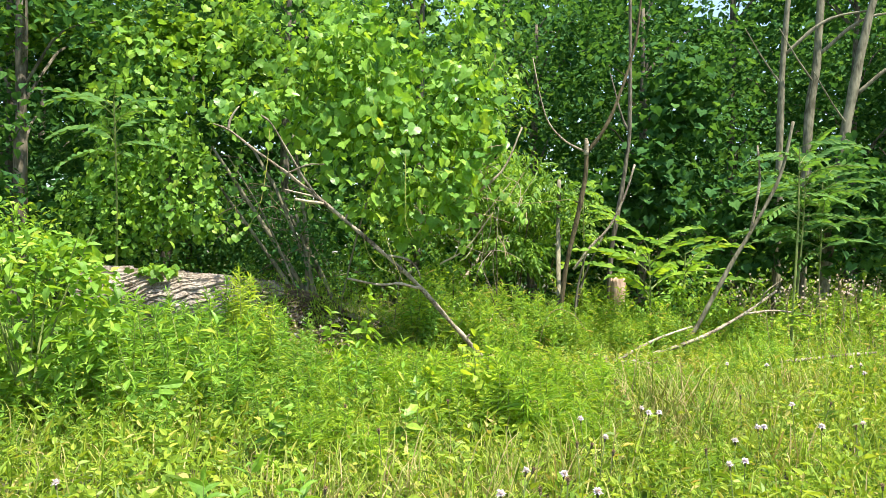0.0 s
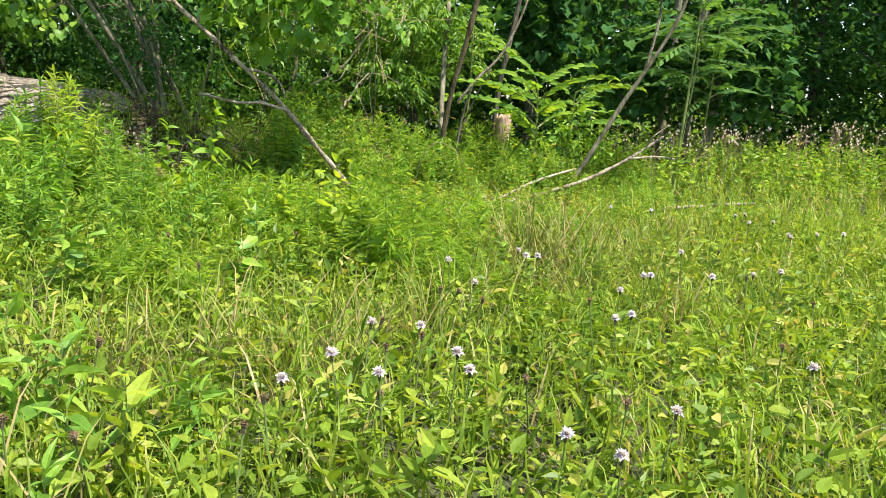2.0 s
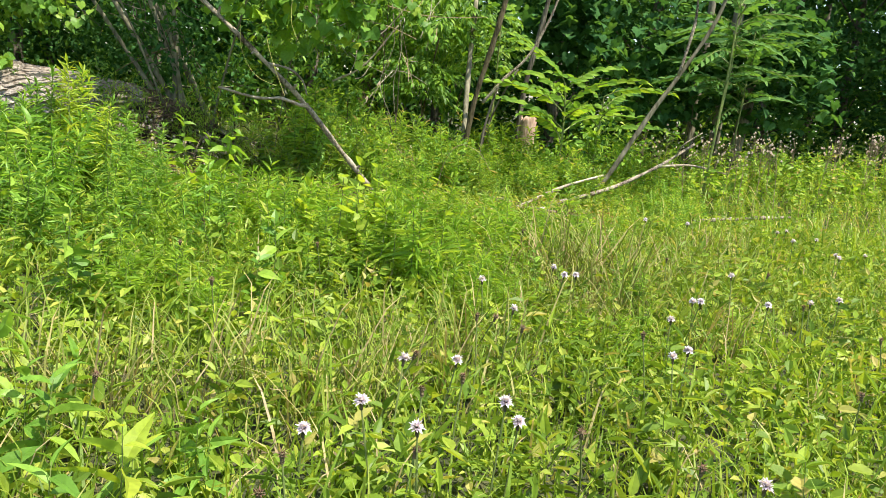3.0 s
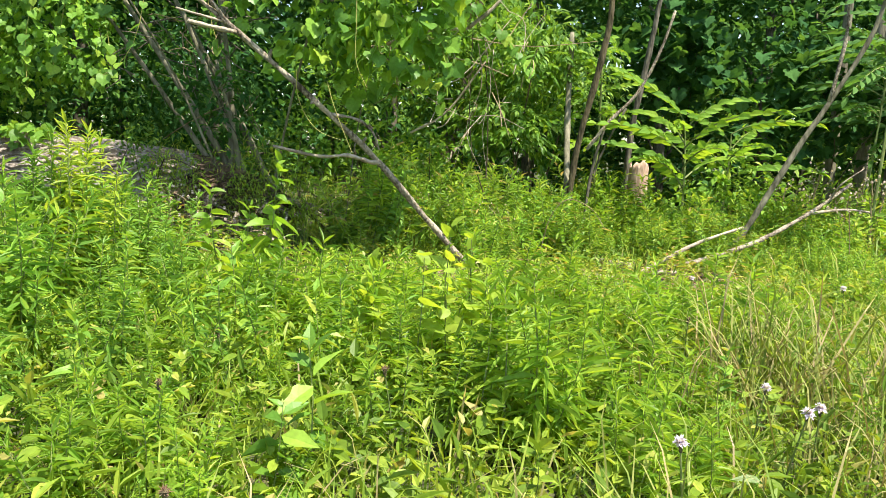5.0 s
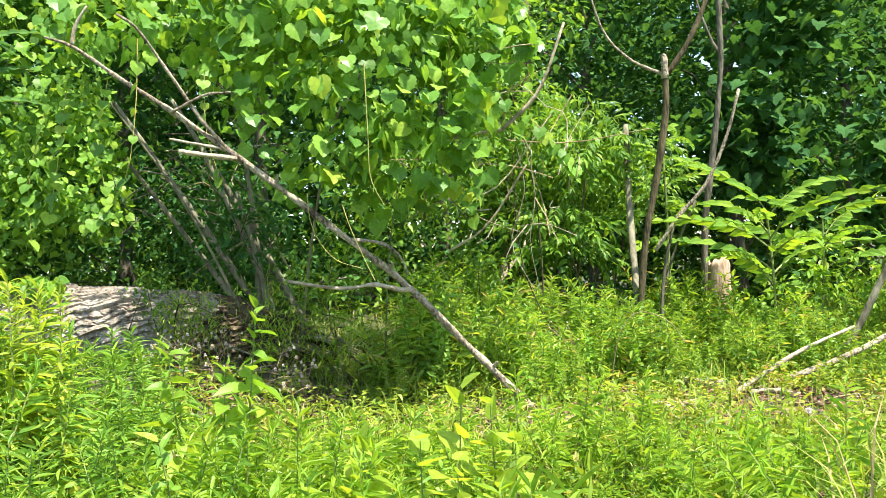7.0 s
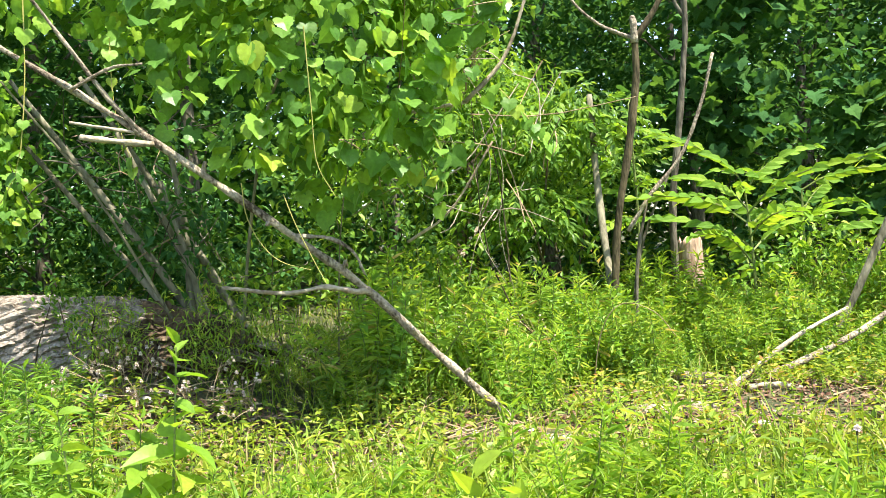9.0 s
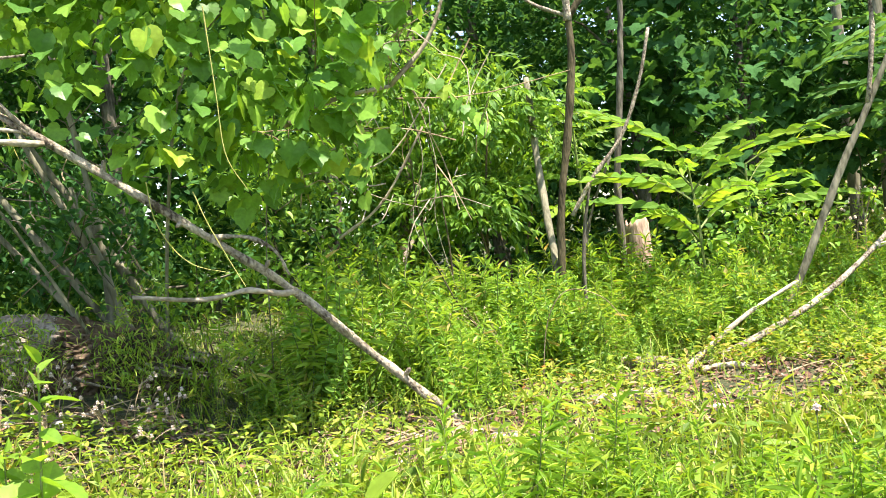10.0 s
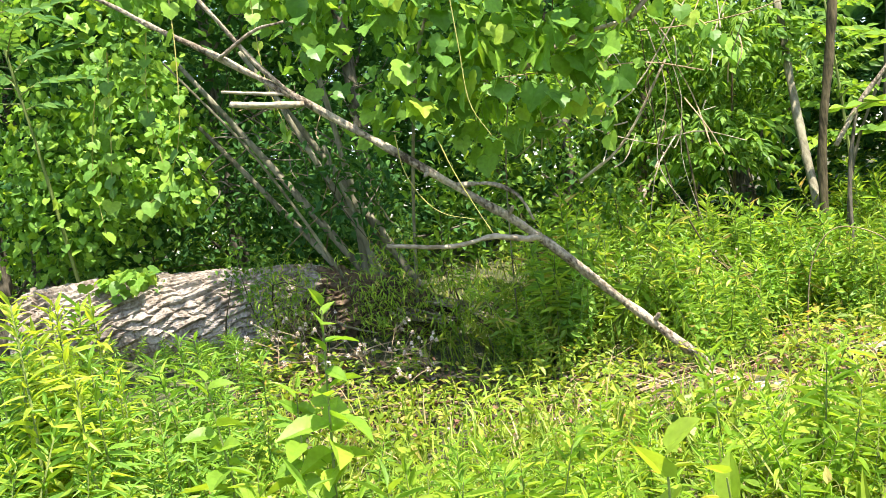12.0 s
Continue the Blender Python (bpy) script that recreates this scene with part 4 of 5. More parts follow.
# ---- the big log ----
def log():
    o = np.array([-4.4, 12.65, 0.42])
    t = thing("fallen_log", o, "huge fallen log with furrowed grey bark, partly sunlit", "log")
    along, round_ = 260, 264
    axis = smooth_line([(-6.45, 12.5, 0.84), (-5.0, 12.6, 0.82), (-3.7, 12.7, 0.72), (-2.7, 12.75, 0.56), (-2.05, 12.75, 0.46)], along)
    rad = np.interp(np.linspace(0, 1, along), [0, 0.35, 0.63, 0.85, 1], [0.44, 0.44, 0.38, 0.25, 0.08])[:, None]
    u = np.linspace(0, 4.6, along)[:, None]
    # the grid winds round the log with the grain; 33 rows of slanting bark plates close on themselves
    a = np.linspace(0, 2 * np.pi, round_, endpoint=False)[None, :] - 1.05 * u
    wob = 0.32 * np.sin(5.1 * u + 2 * a) + 0.22 * np.sin(13 * u - 3 * a + 1) + 0.13 * np.sin(31 * u + 9 * a)
    q = -5.51 * u + 33 * (np.pi - a) / (2 * np.pi) + wob
    row = np.floor(q)
    rise = q - row
    chance = np.modf(np.abs(np.sin((row % 33) * 12.9898) * 43758.5453))[0]
    pp = u / (0.13 + 0.2 * chance) + 7 * chance + 0.4 * rise + 0.12 * wob
    end = pp - np.floor(pp)
    lot = np.modf(np.abs(np.sin((row % 33) * 7.3 + np.floor(pp) * 3.7) * 951.13))[0]
    # each plate lies like a shingle: proud at its lower edge, sinking under the one above
    plate = np.clip((rise - 0.05) / 0.12, 0, 1) * (1.0 - 0.7 * rise) * np.clip((1 - end) / 0.1, 0, 1) * np.clip(end / 0.05, 0, 1) * (0.45 + 0.7 * lot) * (0.75 + 0.35 * end)
    r = rad * (1 + 0.05 * np.sin(2.1 * u + a) + 0.005 * rng.normal(0, 1, (along, round_))) + 0.068 * plate - 0.034
    v = axis[:, None] + r[..., None] * (np.cos(a)[..., None] * np.array([0, 1, 0]) + np.sin(a)[..., None] * np.array([0.0, 0, 1]))
    v = v.reshape(-1, 3) - o
    i, j = np.meshgrid(np.arange(along - 1), np.arange(round_), indexing="ij")
    p, p2 = (i * round_ + j).ravel(), (i * round_ + (j + 1) % round_).ravel()
    f = np.concatenate([np.stack([p, p + round_, p2 + round_], 1), np.stack([p, p2 + round_, p2], 1)])
    n = len(v)
    v = np.vstack([v, axis[0] - o + (0.04, 0, 0), axis[-1] - o])
    k = np.arange(round_)
    k2 = (k + 1) % round_
    f = np.concatenate([f, np.stack([np.full(round_, n), k, k2], 1), np.stack([np.full(round_, n + 1), (along - 1) * round_ + k2, (along - 1) * round_ + k], 1)])
    far = v[f].mean(1)[:, 0] + 0.25 * np.sin(9 * v[f].mean(1)[:, 2]) > 0.95
    part("trunk", (v, f[~far]), M_LOG, t)
    part("rotten_end", (v, f[far]), M_ROT, t, "brown rotten broken end")
    n = 26
    for i in range(n):
        x = rng.uniform(-3.4, -2.0)
        part("splinter", tube([(x + 4.4, 0.0 + rng.normal(0, 0.1), 0.2), (x + 4.75, rng.normal(-0.1, 0.1), 0.12), (x + 5.0, rng.normal(-0.15, 0.1), 0.02)], 0.02, 0.006, 5, 5), M_DEADWOOD, t)


log()


# ---- shrub with many stems over the log ----
def thicket_shrub():
    o = np.array([-2.6, 13.0, 0.35])
    t = thing("many_stemmed_shrub", o, "many-stemmed old shrub with dark leaning stems", "shrub")
    ends = [(-3.14, 12.9, 2.2), (-4.46, 12.85, 2.7), (-3.55, 12.9, 2.75), (-4.6, 13.0, 3.3), (-3.95, 13.1, 3.3), (-3.3, 13.2, 3.6)]
    for e in ends:
        e = np.array(e)
        b = np.array([-2.6 + rng.normal(0, 0.15), 13.0 + rng.normal(0, 0.12), 0.3])
        mid = (b + e) / 2 + (0.12, 0, -0.12)
        part("stem", tube([b - o, mid - o, e - o], rng.uniform(0.034, 0.055), 0.022, 7, 9, 0.15), M_OLIVE, t, "", True)
    for i in range(56):
        b = np.array(ends[i % 6]) * 0.75 + np.array((-2.6, 13.0, 0.35)) * 0.25 + rng.normal(0, 0.2, 3)
        e = b + rng.normal(0, 0.3, 3) + np.array((-0.35, -0.2, 0.3)) * rng.uniform(-1, 1)
        part("twig", tube([b - o, (b + e) / 2 - o + rng.normal(0, 0.05, 3), e - o], 0.009, 0.004, 4, 6), M_DRY if i % 4 == 0 else M_GREY, t)


thicket_shrub()


def shell_points(n, c, r, hollow=0.6):
    u = rng.normal(0, 1, (n, 3))
    u /= np.linalg.norm(u, axis=1)[:, None]
    k = rng.uniform(hollow, 1.0, n)[:, None]
    lump = 1 + 0.16 * np.sin(5 * u[:, :1] + 3 * u[:, 2:]) + 0.12 * np.sin(7 * u[:, 2:] + 4 * u[:, 1:2])
    return np.array(c) + u * k * lump * np.array(r), u


# ---- grape vine draped over the shrub and the dead tree ----
def grape_vine():
    o = np.array([-2.0, 12.4, 0.35])
    t = thing("grape_vine", o, "wild grape vine draped over the shrub and dead tree", "vine")
    masses = [((-1.25, 11.15, 2.95), (1.35, 0.55, 0.95), 820), ((-2.05, 11.6, 4.1), (1.15, 0.8, 1.0), 1050), ((-0.45, 11.6, 3.65), (0.75, 0.5, 0.85), 380),
              ((-1.1, 12.2, 4.9), (1.7, 0.9, 1.2), 850), ((-3.2, 12.9, 5.0), (1.7, 0.9, 1.2), 900), ((-5.0, 12.75, 2.6), (0.8, 0.45, 1.05), 1250), ((-3.4, 10.85, 3.5), (0.5, 0.4, 0.4), 110),
              ((-6.2, 12.9, 2.2), (0.8, 0.5, 1.1), 1210), ((-6.0, 13.5, 4.2), (1.1, 0.8, 1.4), 700), ((-5.15, 12.35, 1.22), (0.4, 0.2, 0.16), 70), ((-0.85, 11.2, 2.25), (0.65, 0.35, 0.5), 150)]
    got = []
    for c, r, n in masses:
        small = 0.72 if n > 1200 and c[2] < 3 else 1.0
        p, u = shell_points(n, c, r)
        # the gap round the fork of the dead tree
        clear = ~((p[:, 0] > -2.9) & (p[:, 0] < -2.0 - 0.25 * np.sin(7 * p[:, 2])) & (p[:, 2] < 2.6) & (p[:, 2] > 1.4))
        p, u, n = p[clear], u[clear], clear.sum()
        yaw = np.arctan2(-u[:, 0], u[:, 1]) + rng.normal(0, 0.9, n)
        m = rng.random(n) < 0.6
        for sel, tpl in ((m, HEART), (~m, LOBED)):
            k = sel.sum()
            got.append(spread(tpl, p[sel] - o, yaw[sel], rng.normal(-0.8, 0.55, k), rng.normal(0, 0.55, k), small * (0.075 + 0.1 * rng.random(k) ** 1.3)))
    part("foliage", join(*got), M_VINE, t)
    # the nearest leaves, one by one
    shapes = [mesh_of("leaf", *spread(s, [(0, 0, 0)], [0.0], -0.9, 0.0, 0.15), M_VINE_ONE) for s in (HEART, LOBED, HEART)]
    for i in range(290):
        c, r = masses[(0, 0, 0, 0, 10, 1, 1, 6, 2, 2)[i % 10]][:2]
        a, e = rng.uniform(-1.2, 1.2), rng.uniform(-1.0, 0.9)
        d = np.array([math.sin(a) * math.cos(e), -math.cos(a) * math.cos(e), math.sin(e)])
        p = np.array(c) + d * np.array(r) * rng.uniform(0.9, 1.15)
        lf = new("leaf", shapes[i % 3])
        lf.parent = t
        lf.matrix_basis = pose(*(p - o), rng.normal(0, 24), rng.normal(0, 24), 180 + rng.normal(0, 55)) @ Matrix.Scale(rng.uniform(0.6, 1.35), 4)
    # woody stems and hanging tendrils
    for pts, r in (([(-2.4, 12.6, 0.4), (-2.0, 12.0, 1.8), (-1.6, 11.6, 2.8), (-1.0, 11.5, 3.4)], 0.018), ([(-2.8, 12.7, 0.4), (-3.4, 12.2, 2.0), (-3.9, 11.7, 3.0)], 0.016),
                   ([(-1.5, 12.6, 0.2), (-1.3, 12.2, 1.6), (-1.0, 11.8, 2.6), (-0.8, 11.6, 3.2)], 0.007)):
        part("stem", tube([np.array(p) - o for p in pts], r, r * 0.6, 6), M_OLIVE, t)
    for pts, r in (([(-0.75, 12.4, 1.45), (-0.35, 12.3, 1.7), (0.05, 12.2, 2.25)], 0.014), ([(-1.0, 11.9, 2.35), (-0.6, 11.9, 2.5), (-0.15, 11.9, 2.55)], 0.022),
                   ([(-0.05, 12.1, 2.5), (0.02, 12.2, 2.0), (-0.12, 12.25, 1.5), (0.1, 12.3, 1.0)], 0.005), ([(0.0, 12.2, 2.6), (0.12, 12.2, 2.0), (0.06, 12.2, 1.5), (0.16, 12.3, 0.9)], 0.004),
                   ([(-0.15, 11.9, 2.55), (0.2, 11.9, 2.9), (0.45, 11.9, 3.5)], 0.02), ([(-0.9, 12.0, 2.1), (-0.3, 12.1, 2.0), (0.3, 12.1, 2.7)], 0.008)):
        part("bare_twig", tube([np.array(p) - o for p in pts], r, r * 0.6, 6), M_BARE, t, "bare dead twig", True)
    for i in range(56):
        b = np.array([rng.uniform(-1.0, 0.55), rng.uniform(11.4, 12.3), rng.uniform(1.5, 3.2)])
        e = b + rng.normal(0, 0.34, 3)
        part("bare_twig", tube([b - o, (b + e) / 2 - o + rng.normal(0, 0.06, 3), e - o], 0.006, 0.003, 4, 6), M_DRY if i % 2 else M_BARE, t)
    for pts in ([(-1.7, 10.8, 1.95), (-1.68, 10.8, 1.72), (-1.59, 10.8, 1.52), (-1.46, 10.8, 1.39), (-1.26, 10.8, 1.32)], [(-1.4, 10.75, 1.85), (-1.34, 10.75, 1.66), (-1.25, 10.75, 1.44), (-1.15, 10.75, 1.22)],
                [(-1.12, 10.5, 2.9), (-1.11, 10.5, 2.36), (-1.1, 10.5, 2.02), (-1.0, 10.5, 1.8)]):
        part("tendril", tube([np.array(p) - o for p in pts], 0.0045, 0.0025, 5), M_TENDRIL, t, "yellow-green hanging tendril")
    # leafy shoots hanging free at the edge
    shoots = [[(-2.91, 10.4, 3.2), (-2.94, 10.4, 2.69), (-3.03, 10.4, 2.15), (-3.2, 10.4, 1.88), (-3.4, 10.4, 1.75)], [(-3.4, 10.8, 3.0), (-3.5, 10.8, 2.5), (-3.45, 10.8, 2.0)], [(-3.9, 11.0, 3.0), (-4.0, 11.0, 2.4), (-4.1, 11.0, 1.9)],
              [(-2.5, 10.7, 3.0), (-2.5, 10.7, 2.5), (-2.4, 10.7, 2.1)], [(0.1, 11.5, 2.6), (0.35, 11.5, 2.3), (0.5, 11.5, 2.1)], [(-4.5, 11.6, 3.0), (-4.7, 11.6, 2.3), (-4.7, 11.6, 1.7)], [(-0.4, 10.9, 2.3), (-0.3, 10.85, 2.0), (-0.35, 10.85, 1.7)]]
    got = []
    for pts in shoots:
        line = smooth_line(pts, 12)
        sh = part("shoot", tube([p - o for p in pts], 0.005, 0.003, 4, 10), M_TENDRIL, t)
        k = len(line)
        part("leaves", spread(HEART, line - o, np.pi + rng.normal(0, 0.8, k), rng.normal(-0.9, 0.3, k), rng.normal(0, 0.3, k), rng.uniform(0.07, 0.14, k)), M_VINE, sh, "bright leaves along a hanging shoot")


grape_vine()


# ---- shrubs, saplings and the woods ----
def leafy_shrub(name, base, masses, mat, shape, size, label, stems=1, droop=-0.4):
    o = np.array(base, float)
    t = thing(name, o, label, "shrub")
    got = []
    for c, r, n in masses:
        p, u = shell_points(n, c, r, 0.35)
        got.append(spread(shape, p - o, rng.uniform(0, 6.28, n), rng.normal(droop, 0.4, n), rng.normal(0, 0.35, n), rng.uniform(size * 0.65, size * 1.25, n)))
        for _ in range(stems):
            e = np.array(c) + rng.normal(0, 0.45, 3) * r
            b = o + rng.normal(0, 0.3, 3) * (1, 1, 0)
            part("stem", tube([b - o, (b + e) / 2 - o + rng.normal(0, 0.16, 3), e - o], 0.011, 0.004, 5, 7, 0.1), M_BROWN, t)
    part("foliage", join(*got), mat, t)


leafy_shrub("ash_shrub", (0.4, 13.6, -0.05), [((0.0, 13.2, 2.8), (0.65, 0.5, 0.85), 620), ((0.0, 13.6, 4.3), (0.9, 0.7, 0.8), 600)], M_SHRUB, OVAL, 0.11, "leafy shrub with small green leaves beside the vine")
leafy_shrub("ash_shrub", (0.8, 16.4, -0.05), [((0.5, 16.0, 2.1), (0.9, 0.6, 0.5), 700), ((0.4, 16.2, 3.0), (1.2, 0.8, 0.9), 1200)], M_SHRUB, LANCE, 0.2, "leafy green shrub over a dark hollow")
leafy_shrub("ash_shrub", (-1.2, 15.5, 0.0), [((-1.6, 15.3, 2.6), (1.2, 0.7, 0.8), 1100)], M_SHRUB, OVAL, 0.12, "green thicket shrub in the shade")
leafy_shrub("ash_shrub", (-0.9, 14.2, 0.0), [((-0.8, 14.2, 1.2), (0.7, 0.4, 0.5), 460), ((-1.5, 14.5, 1.9), (0.7, 0.4, 0.6), 300)], M_SHRUB, OVAL, 0.1, "green small-leaved shrub behind the dead tree")
# these two borrow the dark maple leaf: the hollow's shade is in the colour
leafy_shrub("thicket_shrub", (-3.3, 13.7, 0.35), [((-3.4, 13.7, 1.7), (1.2, 0.45, 1.1), 900), ((-3.0, 12.6, 1.7), (0.8, 0.3, 0.6), 260)], M_WOODS, OVAL, 0.11, "leafy thicket among the old stems, leaves coloured darker for the shade")
leafy_shrub("thicket_shrub", (-4.6, 14.6, 0.4), [((-4.4, 14.6, 2.0), (1.6, 0.8, 1.2), 1500), ((-6.6, 14.4, 1.8), (1.2, 0.9, 1.3), 1300)], M_WOODS, OVAL, 0.13, "green thicket behind the log, leaves coloured darker for the shade")
leafy_shrub("vine_hung_tree", (-7.4, 15.8, 0.4), [((-8.9, 15.8, 6.0), (1.5, 0.8, 0.8), 800), ((-6.7, 15.6, 5.7), (1.4, 0.8, 1.0), 900), ((-4.9, 15.2, 5.6), (1.2, 0.8, 1.1), 700)], M_SHRUB, HEART, 0.16, "young tree hung with green vine leaves before the woods")
leafy_shrub("thicket_shrub", (-7.0, 11.6, 0.4), [((-7.0, 11.6, 1.5), (0.9, 0.8, 0.9), 1200)], M_HERB, OVAL, 0.12, "bright green shrub beside the log")
leafy_shrub("weedy_shrub", (-3.75, 12.0, 0.4), [((-3.7, 12.05, 1.15), (0.3, 0.2, 0.45), 300)], M_SHRUB, OVAL, 0.06, "small-leaved climber hanging over the log", 2)
leafy_shrub("weedy_shrub", (-3.1, 11.8, 0.4), [((-3.1, 11.8, 0.9), (0.4, 0.2, 0.45), 460)], M_DARKHERB, LANCE, 0.075, "straggly green weed in front of the log", 1)
leafy_shrub("weedy_shrub", (-2.3, 12.3, 0.3), [((-2.35, 12.3, 1.0), (0.55, 0.25, 0.5), 620)], M_DARKHERB, LANCE, 0.08, "tall leafy weed before the shrub stems", 2)
leafy_shrub("weedy_shrub", (-3.45, 11.95, 0.4), [((-3.4, 11.95, 0.85), (0.35, 0.2, 0.4), 380)], M_DARKHERB, LANCE, 0.075, "straggly green weed in front of the log", 1)
leafy_shrub("weedy_shrub", (-1.7, 12.6, 0.2), [((-1.75, 12.6, 1.45), (0.8, 0.3, 0.7), 420)], M_HERB, OVAL, 0.09, "leafy shrub growing up among the old stems", 3)
leafy_shrub("weedy_shrub", (-2.6, 11.9, 0.4), [((-2.5, 11.95, 0.7), (0.35, 0.25, 0.35), 420)], M_DARKHERB, LANCE, 0.075, "straggly green weed in front of the log", 1)
leafy_shrub("weedy_shrub", (-1.9, 12.2, 0.3), [((-1.9, 12.2, 0.65), (0.5, 0.3, 0.4), 620)], M_DARKHERB, LANCE, 0.085, "leafy green weed below the shrub stems", 1)
leafy_shrub("thicket_shrub", (3.9, 14.9, 0.0), [((3.7, 14.6, 0.75), (0.9, 0.6, 0.65), 900)], M_HERB, OVAL, 0.1, "yellow-green leafy shrub beside the stump")


def ash_bush(base, masses, mat, label):
    """A bush of short pinnate leaves."""
    o = np.array(base, float)
    t = thing("ash_bush", o, label, "shrub")
    kinds = [frond_template(4, 0.4, 1.9, 0.3) for _ in range(2)]
    for c, r, n in masses:
        p, u = shell_points(n, c, r, 0.4)
        yaw = np.arctan2(-u[:, 0], u[:, 1]) + rng.normal(0, 0.8, n)
        h = n // 2
        part("foliage", join(spread(kinds[0], p[:h] - o, yaw[:h], rng.normal(-0.15, 0.35, h), rng.normal(0, 0.3, h), rng.uniform(0.22, 0.4, h)),
                             spread(kinds[1], p[h:] - o, yaw[h:], rng.normal(-0.15, 0.35, n - h), rng.normal(0, 0.3, n - h), rng.uniform(0.22, 0.4, n - h))), mat, t)
        e = np.array(c)
        part("stem", tube([(0, 0, 0), (e - o) * 0.5 + rng.normal(0, 0.06, 3), e - o], 0.022, 0.01, 6, 8, 0.1), M_BROWN, t)


leafy_shrub("maple_sapling", (3.9, 18.3, 0.0), [((3.5, 18.0, 3.2), (1.2, 0.7, 1.3), 520), ((4.2, 18.2, 5.2), (1.2, 0.8, 1.3), 520)], M_WOODS, LOBED, 0.22, "maple sapling with large dark leaves before the woods")
leafy_shrub("maple_sapling", (5.6, 17.0, 0.2), [((5.4, 16.7, 2.4), (1.5, 0.4, 1.3), 620), ((7.3, 16.4, 2.6), (1.3, 0.5, 1.4), 620)], M_WOODS, LOBED, 0.2, "maple sapling with large dark leaves at the edge of the woods")
ash_bush((0.55, 15.3, -0.05), [((0.45, 15.1, 1.75), (0.65, 0.45, 0.5), 110), ((0.8, 15.3, 2.8), (0.75, 0.5, 0.65), 120)], M_SHRUB, "sunlit ash bush with short pinnate leaves over the dark hollow")
ash_bush((-0.35, 16.6, 0.0), [((-0.3, 16.5, 2.2), (0.8, 0.5, 0.8), 170), ((0.0, 16.6, 3.4), (0.9, 0.6, 0.7), 150)], M_SHRUB, "green ash bush beside the dark trunk")
ash_bush((1.0, 16.8, 0.0), [((1.7, 16.9, 2.6), (0.7, 0.5, 0.7), 110)], M_SHRUB, "green ash bush with drooping pinnate leaves")


def frond_pieces(mat, pairs=9, leaflet=0.175, wide=2.1, droop=0.66):
    """The midrib of a pinnate leaf, its leaflet mesh and the leaflets' poses on it."""
    rib = mesh_of("frond", *tube([(0, 0, 0), (0, 0.33, -0.11 * droop), (0, 0.67, -0.45 * droop), (0, 1, -droop)], 0.012, 0.005, 4, 7, 0), M_STEM)
    blade = mesh_of("leaflet", LANCE[0] * np.array([wide * 1.25, 1, 1]), LANCE[1], mat)
    rows = []
    for i in range(pairs):
        y = 0.18 + 0.79 * i / (pairs - 1)
        size = leaflet * (0.75 + 0.45 * math.sin(math.pi * (0.15 + 0.8 * i / (pairs - 1))))
        for sgn in (-1, 1):
            rows.append(pose(0, y, -droop * y * y, -math.degrees(math.atan(2 * droop * y)) * 0.5 - 13 + rng.normal(0, 11), 18 * sgn, -sgn * math.degrees(1.15 - 0.35 * y) + rng.normal(0, 6)) @ Matrix.Scale(size, 4))
    rows.append(pose(0, 1, -droop, -60, 0, 0) @ Matrix.Scale(leaflet, 4))
    return rib, blade, rows


def pinnate_sapling(name, base, top, count, length, mat, label, spread_up=0.5, fr=None, reach=0.5):
    o = np.array(base, float)
    t = thing(name, o, label, "sapling")
    part("stem", tube([(0, 0, 0), (np.array(top) - o) * 0.55 + (0.03, 0, 0), np.array(top) - o], 0.022, 0.01, 6, 9), M_STEM, t)
    kinds = [frond_pieces(mat) for _ in range(3)] if fr is None else fr
    for i in range(count):
        u = reach + (1 - reach) * i / max(1, count - 1)
        p = (np.array(top) - o) * u
        rib, blade, rows = kinds[i % 3]
        lf = new("frond", rib)
        lf.parent = t
        lf.matrix_basis = pose(*p, math.degrees(spread_up) * (0.45 + 0.55 * u) + rng.normal(0, 9), rng.normal(0, 12), i * 137.5 + rng.normal(0, 10)) @ Matrix.Scale(length * rng.uniform(0.8, 1.15), 4)
        for m in rows:
            one = new("leaflet", blade)
            one.parent = lf
            one.matrix_basis = m
    return kinds


ail = pinnate_sapling("tree_of_heaven_sapling", (2.9, 14.6, -0.1), (2.85, 14.6, 1.8), 12, 1.1, M_AIL_ONE, "bright green sapling with long arching pinnate leaves beside the stump", 1.05, None, 0.5)
pinnate_sapling("tree_of_heaven_sapling", (3.45, 14.8, -0.1), (3.55, 14.8, 1.7), 8, 1.05, M_AIL_ONE, "bright green sapling with long arching pinnate leaves", 1.05, ail)
pinnate_sapling("tree_of_heaven_sapling", (1.75, 15.3, -0.1), (1.75, 15.3, 2.9), 14, 0.75, M_AIL_ONE, "slim sapling with pinnate leaves behind the thin tree", 0.7, ail)
sumac = pinnate_sapling("sumac", (5.7, 15.4, 0.2), (5.9, 15.4, 3.5), 26, 0.88, M_SUMAC, "green sumac with arching pinnate leaves before the woods", 0.85, None, 0.55)
pinnate_sapling("sumac", (6.3, 15.9, 0.2), (6.4, 15.9, 3.2), 24, 0.95, M_SUMAC, "green sumac with arching pinnate leaves before the woods", 0.8, sumac)
pinnate_sapling("sumac", (5.0, 13.6, 0.2), (5.1, 13.6, 3.5), 8, 0.9, M_SUMAC, "green sumac with arching pinnate leaves above a slim stem", 0.6, sumac, 0.66)
pinnate_sapling("sumac", (-6.1, 12.9, 0.4), (-5.8, 12.0, 3.9), 14, 0.9, M_SUMAC, "sumac with arching pinnate leaves above the log", 0.7, None, 0.75)


